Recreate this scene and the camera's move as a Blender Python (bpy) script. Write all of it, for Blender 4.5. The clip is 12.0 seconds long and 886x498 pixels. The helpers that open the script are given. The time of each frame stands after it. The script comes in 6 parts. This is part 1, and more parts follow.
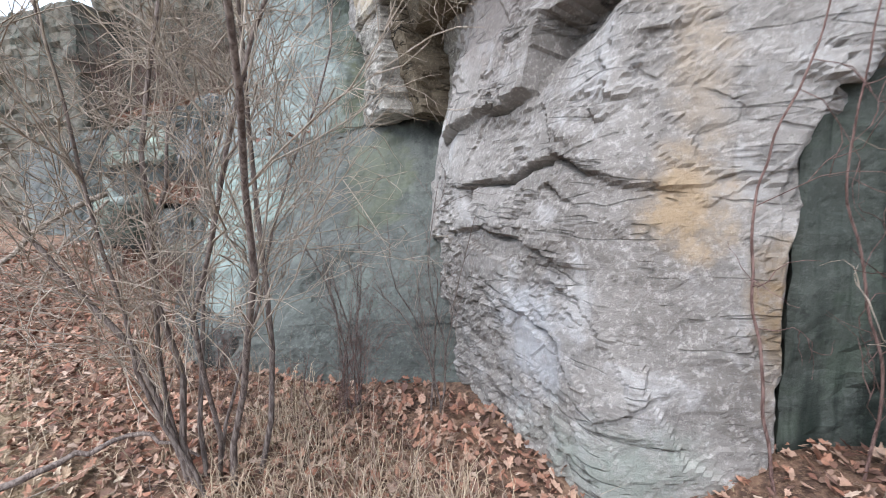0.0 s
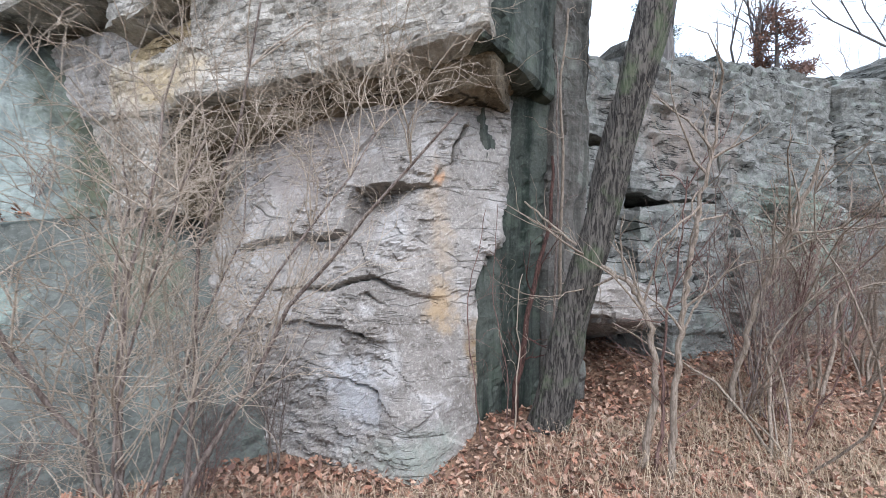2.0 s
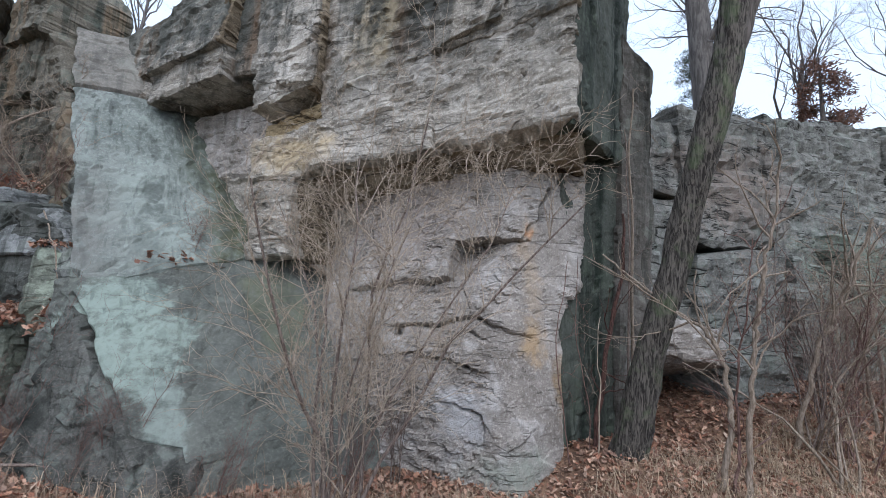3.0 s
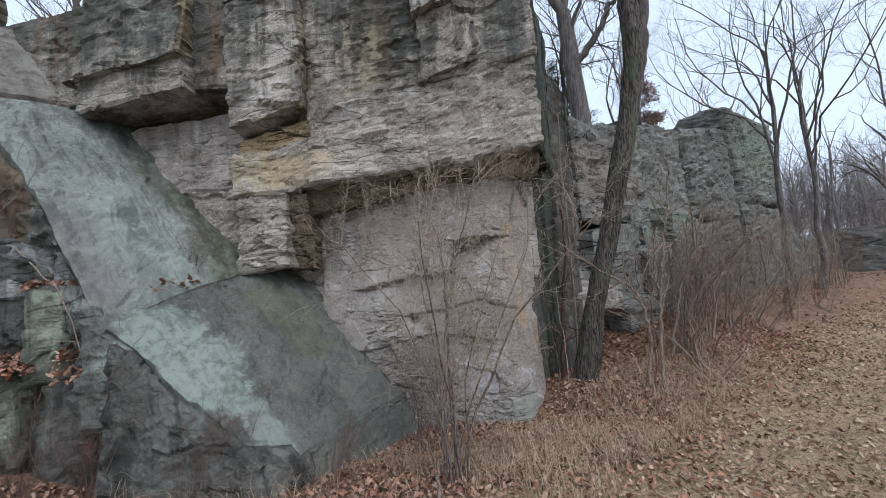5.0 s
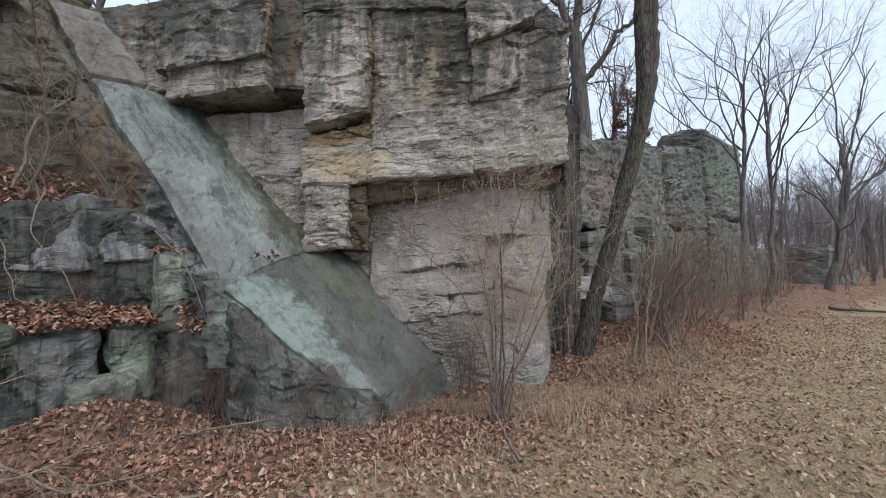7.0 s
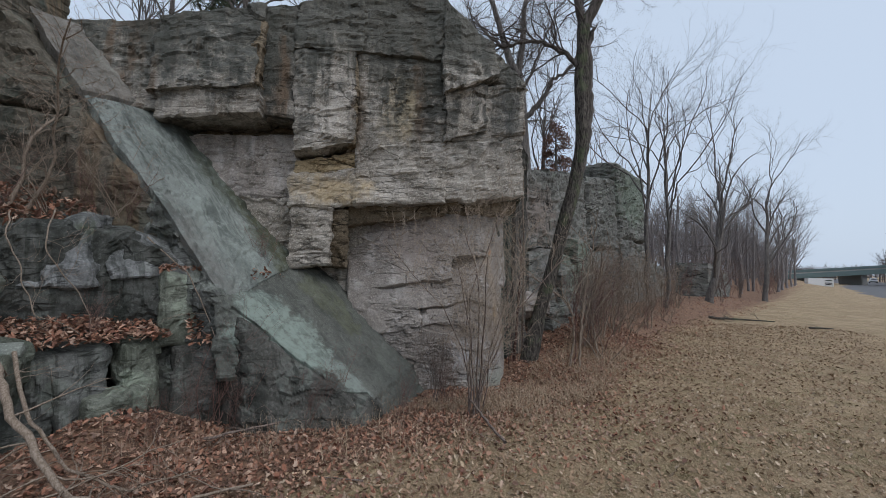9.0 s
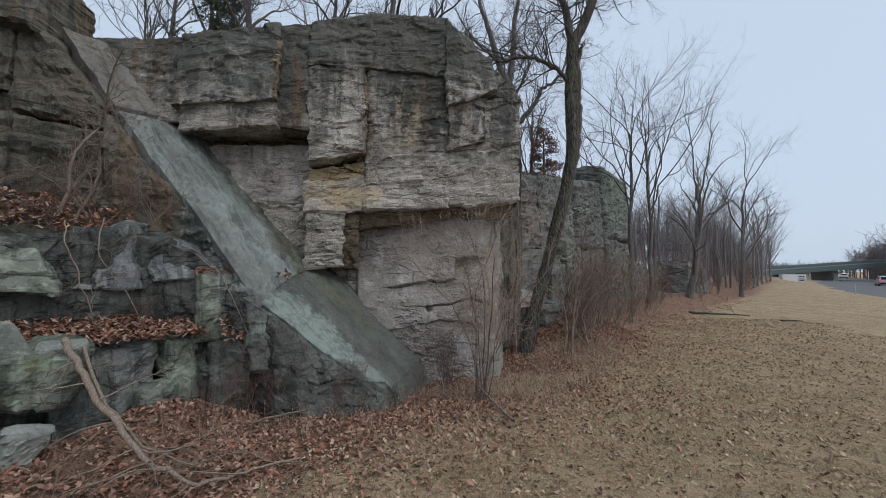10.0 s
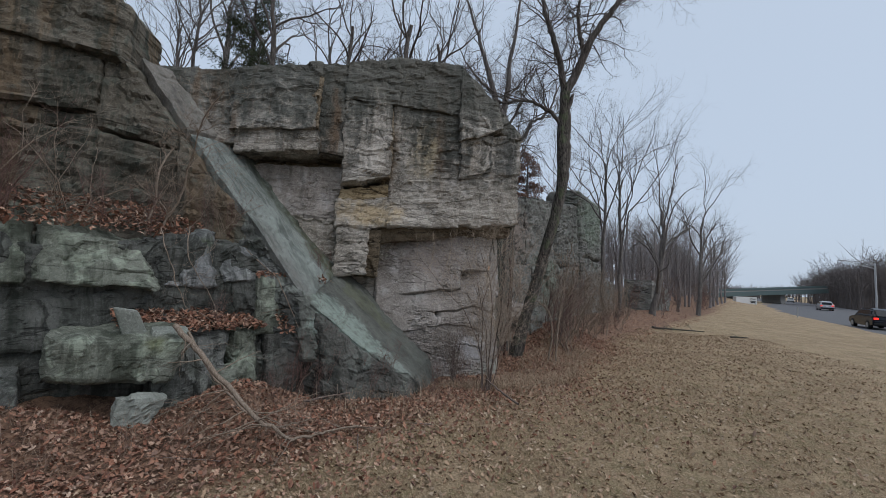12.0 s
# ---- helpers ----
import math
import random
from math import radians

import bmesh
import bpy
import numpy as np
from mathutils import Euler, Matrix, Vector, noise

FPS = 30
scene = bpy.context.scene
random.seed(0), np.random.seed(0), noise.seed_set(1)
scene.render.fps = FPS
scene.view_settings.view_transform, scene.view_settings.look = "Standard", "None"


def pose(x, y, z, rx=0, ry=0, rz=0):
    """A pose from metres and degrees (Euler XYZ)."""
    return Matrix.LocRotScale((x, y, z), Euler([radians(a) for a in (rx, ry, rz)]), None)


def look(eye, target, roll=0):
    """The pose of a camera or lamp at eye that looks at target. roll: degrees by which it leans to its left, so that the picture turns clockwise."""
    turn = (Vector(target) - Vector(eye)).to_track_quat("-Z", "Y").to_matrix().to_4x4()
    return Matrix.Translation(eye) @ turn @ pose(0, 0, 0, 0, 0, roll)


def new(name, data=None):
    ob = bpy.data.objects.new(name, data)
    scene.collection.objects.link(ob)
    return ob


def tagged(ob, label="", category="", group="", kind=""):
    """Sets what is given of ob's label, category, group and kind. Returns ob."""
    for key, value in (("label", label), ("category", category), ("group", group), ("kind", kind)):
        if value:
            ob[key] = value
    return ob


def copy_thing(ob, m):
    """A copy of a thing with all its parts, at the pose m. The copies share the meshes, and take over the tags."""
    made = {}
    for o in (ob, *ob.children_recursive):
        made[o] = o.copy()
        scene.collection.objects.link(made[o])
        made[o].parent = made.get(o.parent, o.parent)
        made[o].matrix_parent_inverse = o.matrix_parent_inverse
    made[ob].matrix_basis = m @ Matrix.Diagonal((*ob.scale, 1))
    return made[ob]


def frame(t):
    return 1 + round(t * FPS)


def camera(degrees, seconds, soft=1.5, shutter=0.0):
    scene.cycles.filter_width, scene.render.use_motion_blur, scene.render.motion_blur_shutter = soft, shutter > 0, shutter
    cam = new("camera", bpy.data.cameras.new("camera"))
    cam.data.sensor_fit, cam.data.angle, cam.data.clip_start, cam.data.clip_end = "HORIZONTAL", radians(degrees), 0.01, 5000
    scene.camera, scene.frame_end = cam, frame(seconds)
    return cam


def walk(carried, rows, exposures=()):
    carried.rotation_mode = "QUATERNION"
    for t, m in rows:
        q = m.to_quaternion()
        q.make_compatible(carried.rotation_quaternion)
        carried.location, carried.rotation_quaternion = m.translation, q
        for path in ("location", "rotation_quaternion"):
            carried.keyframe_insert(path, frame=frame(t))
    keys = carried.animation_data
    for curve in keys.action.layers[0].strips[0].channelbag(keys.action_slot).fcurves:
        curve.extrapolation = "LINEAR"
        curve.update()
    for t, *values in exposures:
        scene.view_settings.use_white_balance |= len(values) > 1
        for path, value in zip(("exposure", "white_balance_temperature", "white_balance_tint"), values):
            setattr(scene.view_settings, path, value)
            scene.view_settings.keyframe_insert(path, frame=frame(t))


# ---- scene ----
cam = camera(94.2, 12.0, soft=0.55, shutter=0.15)
PATH = [
    (0, (0.171, 0.216, 1.327), (0.118, 2.188, 0.998), -1.6),
    (0.5, (-0.149, -0.045, 1.279), (0.251, 1.912, 1.175), 3.7),
    (1, (-0.46, -0.301, 1.342), (0.396, 1.501, 1.199), 4.9),
    (1.5, (-0.83, -0.492, 1.432), (0.427, 1.052, 1.246), 3.1),
    (2, (-1.264, -0.548, 1.538), (0.131, 0.883, 1.614), 1.8),
    (2.5, (-1.675, -0.652, 1.562), (-0.448, 0.921, 1.703), 2.3),
    (2.7, (-1.875, -0.682, 1.568), (-0.649, 0.886, 1.756), 3.1),
    (4.3, (-3.395, -0.036, 1.762), (-1.789, 1.139, 1.965), -3.1),
    (4.5, (-3.568, -0.014, 1.778), (-1.904, 1.085, 1.936), -2.4),
    (5, (-3.978, -0.044, 1.753), (-2.262, 0.976, 1.878), -4.1),
    (5.5, (-4.388, -0.002, 1.846), (-2.589, 0.858, 1.995), -0.3),
    (6, (-4.712, 0.168, 1.844), (-2.905, 1.016, 1.985), 0.2),
    (6.5, (-5.027, 0.184, 1.792), (-3.247, 1.094, 1.853), -1.5),
    (7, (-5.354, 0.272, 1.832), (-3.569, 1.173, 1.88), -0.0),
    (7.5, (-5.615, 0.458, 1.856), (-3.749, 1.176, 1.893), 2.0),
    (7.7, (-5.714, 0.479, 1.875), (-3.847, 1.192, 1.951), 2.3),
    (9.5, (-6.766, 0.753, 2.003), (-4.836, 1.269, 2.091), 0.5),
    (10, (-7.094, 0.84, 1.98), (-5.158, 1.334, 2.075), 0.4),
    (10.5, (-7.462, 1.004, 1.947), (-5.515, 1.457, 2.024), 1.4),
    (11, (-7.804, 1.14, 1.944), (-5.851, 1.565, 2.029), 3.8),
    (11.5, (-8.162, 1.206, 1.985), (-6.215, 1.644, 2.113), 2.3),
    (12, (-8.454, 1.323, 1.977), (-6.493, 1.684, 2.124), 2.7),
]
EXPOSURES = [(0.0, 1.88, 6050, 12), (1.0, 1.88, 6000, 13), (1.5, 1.97, 6000, 12), (2.0, 1.85, 6000, 12), (2.5, 1.46, 5950, 12), (4.5, 0.92, 6150, 12), (5.5, 0.74, 6250, 13), (6.0, 0.6, 6200, 13), (6.5, 0.66, 6300, 13), (7.0, 0.84, 6400, 13), (7.5, 0.7, 6350, 13), (9.5, 0.28, 6350, 12), (10.5, 0.35, 6350, 12), (11.3, 0.38, 6350, 12), (12.0, 0.17, 6350, 12)]
walk(cam, [(t, look(eye, target, roll)) for t, eye, target, roll in PATH], EXPOSURES)
import itertools

# ---- world and light: a flat, overcast winter sky ----
world = bpy.data.worlds.new("overcast_sky")
scene.world = world
world.use_nodes = True
wn, wl = world.node_tree.nodes, world.node_tree.links
wn.clear()
sky = wn.new("ShaderNodeTexSky")
sky.sky_type, sky.sun_disc, sky.sun_elevation, sky.sun_rotation = "NISHITA", False, radians(48), radians(200)
sky.air_density, sky.dust_density, sky.ozone_density = 1.0, 4.0, 1.0
cloud = wn.new("ShaderNodeMix")
cloud.data_type = "RGBA"
cloud.inputs[0].default_value = 0.86
cloud.inputs[7].default_value = (5.0, 5.9, 6.95, 1)
wl.new(sky.outputs[0], cloud.inputs[6])
back = wn.new("ShaderNodeBackground")
back.inputs[1].default_value = 0.10
wout = wn.new("ShaderNodeOutputWorld")
wl.new(cloud.outputs[2], back.inputs[0])
wl.new(back.outputs[0], wout.inputs[0])

sun = new("sun", bpy.data.lights.new("sun", "SUN"))
sun.data.energy, sun.data.angle, sun.data.color = 1.35, radians(60), (1.0, 0.99, 0.97)
sun.matrix_world = look((0, 0, 0), (0.35, 0.55, -1.0))

# ---- numeric noise for shapes ----


def hash3(i, j, k, seed):
    h = (i * 374761393 + j * 668265263 + k * 2147483647 + seed * 1274126177) & 0xFFFFFFFF
    h = ((h ^ (h >> 13)) * 1274126177) & 0xFFFFFFFF
    h = ((h ^ (h >> 16)) * 2246822519) & 0xFFFFFFFF
    return ((h ^ (h >> 15)) & 0xFFFFFF) / float(0xFFFFFF)


def vnoise(p, seed=0):
    """Smooth lattice noise, 0 to 1, at an array of places."""
    q = np.floor(p).astype(np.int64)
    f = p - q
    f = f * f * (3 - 2 * f)
    out = np.zeros(len(p))
    for a in (0, 1):
        wa = f[:, 0] if a else 1 - f[:, 0]
        for b in (0, 1):
            wb = f[:, 1] if b else 1 - f[:, 1]
            for c in (0, 1):
                wc = f[:, 2] if c else 1 - f[:, 2]
                out += wa * wb * wc * hash3(q[:, 0] + a, q[:, 1] + b, q[:, 2] + c, seed)
    return out


def fbm(p, seed=0, octaves=4):
    out, amp, total = np.zeros(len(p)), 1.0, 0.0
    for o in range(octaves):
        out += amp * vnoise(p * 2.0 ** o, seed + o * 17)
        total += amp
        amp *= 0.5
    return out / total


def chips(p, seed=0):
    """Fracture facets: each cell has its own height and its own tilt."""
    i0 = np.floor(p - 0.5).astype(np.int64)
    best, out = np.full(len(p), 99.0), np.zeros(len(p))
    for a, b, c in itertools.product((0, 1), repeat=3):
        i, j, k = i0[:, 0] + a, i0[:, 1] + b, i0[:, 2] + c
        d = [p[:, m] - ((i, j, k)[m] + hash3(i, j, k, seed + m)) for m in range(3)]
        r = d[0] ** 2 + d[1] ** 2 + d[2] ** 2
        v = hash3(i, j, k, seed + 5) - 0.5
        for m in range(3):
            v = v + d[m] * (hash3(i, j, k, seed + 6 + m) - 0.5) * 0.9
        near = r < best
        out, best = np.where(near, v, out), np.where(near, r, best)
    return out


def sstep(a, b, v):
    t = np.clip((v - a) / (b - a), 0, 1)
    return t * t * (3 - 2 * t)


# ---- material kit ----


TURN = -63.4  # the way the main rock face runs, in degrees


class Kit:
    """A node material under construction."""

    def __init__(self, name, rough=0.9):
        self.mat = bpy.data.materials.new(name)
        self.mat.use_nodes = True
        self.n, self.l = self.mat.node_tree.nodes, self.mat.node_tree.links
        self.bsdf = self.n["Principled BSDF"]
        self.bsdf.inputs["Roughness"].default_value = rough
        self.bsdf.inputs["Specular IOR Level"].default_value = 0.25
        self.co = self.n.new("ShaderNodeTexCoord").outputs["Object"]

    def scaled(self, sx, sy, sz, turn=0.0):
        m = self.n.new("ShaderNodeMapping")
        m.inputs["Rotation"].default_value = (0, 0, radians(turn))
        m.inputs["Scale"].default_value = (sx, sy, sz)
        self.l.new(self.co, m.inputs[0])
        return m.outputs[0]

    def noise(self, scale, detail=4.0, rough=0.6, vec=None, warp=0.0):
        t = self.n.new("ShaderNodeTexNoise")
        t.inputs["Scale"].default_value, t.inputs["Detail"].default_value = scale, detail
        t.inputs["Roughness"].default_value, t.inputs["Distortion"].default_value = rough, warp
        self.l.new(vec or self.co, t.inputs["Vector"])
        return t.outputs[0]

    def fracture(self, sx, sy, sz, warp, size):
        """Broken facets: a value for each facet, and the distance to its edge."""
        bend = self.n.new("ShaderNodeTexNoise")
        bend.inputs["Scale"].default_value, bend.inputs["Detail"].default_value = 3.0, 5.0
        self.l.new(self.co, bend.inputs["Vector"])
        off = self.n.new("ShaderNodeVectorMath")
        off.operation = "MULTIPLY_ADD"
        self.l.new(bend.outputs["Color"], off.inputs[0])
        off.inputs[1].default_value = (warp, warp, warp * 0.2)
        self.l.new(self.co, off.inputs[2])
        m = self.n.new("ShaderNodeMapping")
        m.inputs["Rotation"].default_value = (0.05, 0.04, radians(TURN))
        m.inputs["Scale"].default_value = (sx, sy, sz)
        self.l.new(off.outputs[0], m.inputs[0])
        out = []
        for feature in ("F1", "DISTANCE_TO_EDGE"):
            v = self.n.new("ShaderNodeTexVoronoi")
            v.feature = feature
            v.inputs["Scale"].default_value = size
            self.l.new(m.outputs[0], v.inputs["Vector"])
            out.append(v)
        x = self.n.new("ShaderNodeSeparateXYZ")
        self.l.new(out[0].outputs["Color"], x.inputs[0])
        return x.outputs[0], out[1].outputs["Distance"]

    def ramp(self, fac, lo, hi, a=0.0, b=1.0):
        r = self.n.new("ShaderNodeMapRange")
        r.interpolation_type = "SMOOTHSTEP"
        for k, v in zip(("From Min", "From Max", "To Min", "To Max"), (lo, hi, a, b)):
            r.inputs[k].default_value = v
        self.l.new(fac, r.inputs["Value"])
        return r.outputs[0]

    def mul(self, a, b, op="MULTIPLY"):
        m = self.n.new("ShaderNodeMath")
        m.operation = op
        for k, v in enumerate((a, b)):
            if isinstance(v, (int, float)):
                m.inputs[k].default_value = v
            else:
                self.l.new(v, m.inputs[k])
        return m.outputs[0]

    def mix(self, fac, a, b, blend="MIX"):
        m = self.n.new("ShaderNodeMix")
        m.data_type, m.blend_type = "RGBA", blend
        for k, v in ((0, fac), (6, a), (7, b)):
            if isinstance(v, (int, float)):
                m.inputs[k].default_value = v
            elif isinstance(v, tuple):
                m.inputs[k].default_value = (*v, 1)
            else:
                self.l.new(v, m.inputs[k])
        return m.outputs[2]

    def spot(self, centre, radius, soft=0.4, stretch=(1, 1, 1), wobble=0.42):
        """A blot round a place, with a ragged edge."""
        d = self.n.new("ShaderNodeVectorMath")
        d.operation = "SUBTRACT"
        self.l.new(self.co, d.inputs[0])
        d.inputs[1].default_value = centre
        s = self.n.new("ShaderNodeVectorMath")
        s.operation = "MULTIPLY"
        self.l.new(d.outputs[0], s.inputs[0])
        s.inputs[1].default_value = stretch
        ln = self.n.new("ShaderNodeVectorMath")
        ln.operation = "LENGTH"
        self.l.new(s.outputs[0], ln.inputs[0])
        w = self.mul(self.mul(self.noise(3.2, 8.0, 0.68), -0.5, "ADD"), wobble * radius * 5)
        return self.ramp(self.mul(ln.outputs["Value"], w, "ADD"), radius * (1 - soft), radius, 1.0, 0.0)

    def height(self, lo, hi):
        x = self.n.new("ShaderNodeSeparateXYZ")
        self.l.new(self.co, x.inputs[0])
        return self.ramp(x.outputs[2], lo, hi)

    def bump(self, fac, strength, distance, below=None):
        b = self.n.new("ShaderNodeBump")
        b.inputs["Strength"].default_value, b.inputs["Distance"].default_value = strength, distance
        self.l.new(fac, b.inputs["Height"])
        if below:
            self.l.new(below, b.inputs["Normal"])
        return b.outputs[0]

    def done(self, colour, normal=None):
        self.l.new(colour, self.bsdf.inputs["Base Color"])
        if normal:
            self.l.new(normal, self.bsdf.inputs["Normal"])
        return self.mat




def rock_mat(name, c1, c2, dark=(0.035, 0.04, 0.038), streak=0.5, streak_at=(3.0, 6.5), lichen=(0.25, 0.3, 0.22), lichen_amount=0.3,
             bed=0.5, spots=(), grain=0.5, turn=TURN, cracks=0.85, edge=0.7, facet=(0.8, 0.8, 4.6), facet_amount=0.5, crown=None, bands=None, coarse=0.85):
    k = Kit(name, 0.92)
    col = k.mix(k.ramp(k.noise(1.3, 6.0, 0.62), 0.36, 0.64), c1, c2)
    col = k.mix(k.mul(k.ramp(k.noise(0.55, 3.0, 0.5), 0.4, 0.65), 0.35), col, tuple(v * 0.7 for v in c1))
    # flat broken facets of two sizes, each a shade apart, with thin open joints between some of them
    cell, gap = k.fracture(*facet, 0.35, 1.0)
    cell2, gap2 = k.fracture(*facet, 0.2, 2.7)
    col = k.mix(k.ramp(cell, 0.0, 1.0, 0.0, facet_amount * 0.8), col, tuple(v * 0.6 for v in c1))
    col = k.mix(k.ramp(cell2, 0.0, 1.0, 0.0, facet_amount * 0.6), col, tuple(min(0.8, v * 1.1) for v in c2))
    open1 = k.mul(k.ramp(gap, 0.004, 0.022, 1.0, 0.0), k.ramp(k.noise(1.3, 4.0), 0.50, 0.58))
    open2 = k.mul(k.ramp(gap2, 0.008, 0.04, 1.0, 0.0), k.ramp(k.noise(2.2, 4.0), 0.57, 0.63))
    joint = k.mul(k.mul(open1, open2, "MAXIMUM"), cracks)
    # fine bedding lines
    beds = k.noise(1.0, 7.0, 0.75, k.scaled(3.2, 3.2, 17.0), 0.1)
    col = k.mix(k.mul(k.ramp(beds, 0.54, 0.38), bed), col, tuple(v * 0.42 for v in c1))
    # mineral grain
    col = k.mix(k.mul(k.ramp(k.noise(34.0, 6.0, 0.8), 0.50, 0.62), grain), col, tuple(min(0.85, v * 1.4) for v in c2))
    col = k.mix(k.mul(k.ramp(k.noise(15.0, 7.0, 0.8), 0.53, 0.64), grain), col, tuple(v * 0.45 for v in c1))
    pit = k.mul(k.ramp(k.noise(1.0, 9.0, 0.78, k.scaled(5.0, 5.0, 11.0), 0.2), 0.40, 0.30), k.ramp(k.noise(1.7, 3.0), 0.38, 0.6))
    col = k.mix(k.mul(pit, 0.8), col, tuple(v * 0.2 for v in c1))
    # pale lichen
    col = k.mix(k.mul(k.ramp(k.noise(2.6, 8.0, 0.68, None, 0.5), 0.52, 0.64), lichen_amount), col, lichen)
    for centre, radius, stretch, tint, amount in spots:
        broken = k.ramp(k.noise(9.0, 6.0, 0.7), 0.32, 0.55, 0.35, 1.0)
        col = k.mix(k.mul(k.mul(k.spot(centre, radius, edge, stretch), amount), broken), col, tint)
    # mineral bands that run down the face
    wide = k.noise(1.0, 4.0, 0.6, k.scaled(3.1, 1.2, 0.16, turn), 0.4)
    slim = k.noise(1.0, 5.0, 0.65, k.scaled(8.5, 3.6, 0.3, turn), 0.3)
    blot = k.noise(5.0, 6.0, 0.7)
    if bands:
        b = k.mul(k.ramp(k.noise(1.0, 3.0, 0.5, k.scaled(1.9, 2.3, 0.10, turn), 0.2), 0.55, 0.63), k.height(*bands[0]))
        col = k.mix(k.mul(k.mul(b, k.ramp(blot, 0.3, 0.5)), bands[2]), col, bands[1])
    # water streaks from above
    st = k.mul(k.ramp(wide, 0.50, 0.64), k.mul(k.ramp(slim, 0.50, 0.60), 0.7), "MAXIMUM")
    st = k.mul(st, k.ramp(blot, 0.32, 0.52))
    st = k.mul(k.mul(st, k.height(*streak_at)), streak)
    col = k.mix(st, col, dark)
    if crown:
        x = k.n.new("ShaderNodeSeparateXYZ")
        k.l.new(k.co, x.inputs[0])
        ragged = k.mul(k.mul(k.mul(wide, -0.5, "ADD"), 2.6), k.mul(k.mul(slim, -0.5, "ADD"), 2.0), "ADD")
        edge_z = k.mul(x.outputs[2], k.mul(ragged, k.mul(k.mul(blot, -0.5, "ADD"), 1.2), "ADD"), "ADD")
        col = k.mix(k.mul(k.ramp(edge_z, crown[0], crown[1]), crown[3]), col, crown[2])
    col = k.mix(joint, col, tuple(v * 0.13 for v in c1))
    # short dark cracks along the beds
    line = k.mul(k.noise(1.0, 3.0, 0.6, k.scaled(0.9, 0.9, 5.5), 0.1), -0.5, "ADD")
    thin = k.n.new("ShaderNodeMath")
    thin.operation = "ABSOLUTE"
    k.l.new(line, thin.inputs[0])
    crack = k.mul(k.ramp(thin.outputs[0], 0.004, 0.018, 1.0, 0.0), k.ramp(k.noise(2.3, 4.0, 0.6), 0.46, 0.56))
    crack = k.mul(crack, cracks)
    col = k.mix(crack, col, tuple(v * 0.16 for v in c1))
    n00 = k.bump(k.mul(cell, k.mul(cell2, 0.5), "ADD"), 0.35, 0.04)
    n01 = k.bump(k.mul(joint, -1.0), 0.8, 0.04, n00)
    n0 = k.bump(k.mul(crack, -1.0), 0.8, 0.03, n01)
    n1 = k.bump(beds, 0.1 + 0.4 * bed, 0.025, n0)
    n2 = k.bump(k.noise(8.0, 10.0, 0.75), coarse, 0.05, n1)
    n3 = k.bump(k.noise(70.0, 4.0, 0.7), 0.35, 0.006, n2)
    return k.done(col, n3)


O2, E2, N2 = np.array([0.948, 1.402]), np.array([-0.447, 0.894]), np.array([-0.894, -0.447])


def W(u, d, z):
    """A place by the main rock face: u along it from its free corner, d out of it, z up."""
    p = O2 + u * E2 + d * N2
    return (float(p[0]), float(p[1]), float(z))


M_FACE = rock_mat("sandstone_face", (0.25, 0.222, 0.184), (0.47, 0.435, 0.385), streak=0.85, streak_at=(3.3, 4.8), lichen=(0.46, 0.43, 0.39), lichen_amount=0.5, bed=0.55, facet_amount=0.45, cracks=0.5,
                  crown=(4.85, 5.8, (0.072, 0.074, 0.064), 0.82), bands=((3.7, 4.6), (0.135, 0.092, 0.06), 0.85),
                  spots=[(W(1.95, 0, 4.9), 0.62, (1.6, 1.6, 0.5), (0.04, 0.045, 0.045), 0.9), (W(0.25, 0, 4.9), 0.28, (1, 1, 0.3), (0.07, 0.075, 0.075), 0.75),
                         (W(4.15, 0, 5.0), 0.4, (1, 1, 0.4), (0.12, 0.088, 0.062), 0.85), (W(2.93, 0, 4.7), 0.22, (1, 1, 0.2), (0.12, 0.085, 0.056), 0.9),
                         (W(3.3, -0.1, 3.25), 0.6, (0.6, 0.6, 1.8), (0.45, 0.34, 0.19), 0.65), (W(2.2, 0, 4.7), 0.5, (1, 1, 0.6), (0.45, 0.37, 0.245), 0.6), (W(5.4, 0, 5.5), 1.5, (0.5, 0.5, 1.1), (0.08, 0.086, 0.078), 0.85)])
M_YELLOW = rock_mat("ochre_sandstone", (0.29, 0.215, 0.12), (0.43, 0.335, 0.205), dark=(0.06, 0.05, 0.035), streak=0.25, lichen=(0.40, 0.33, 0.22), bed=0.8, facet_amount=0.3)
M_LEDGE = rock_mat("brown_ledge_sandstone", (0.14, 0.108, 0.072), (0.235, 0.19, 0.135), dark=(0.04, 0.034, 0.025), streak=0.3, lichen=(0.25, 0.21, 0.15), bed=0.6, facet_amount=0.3)
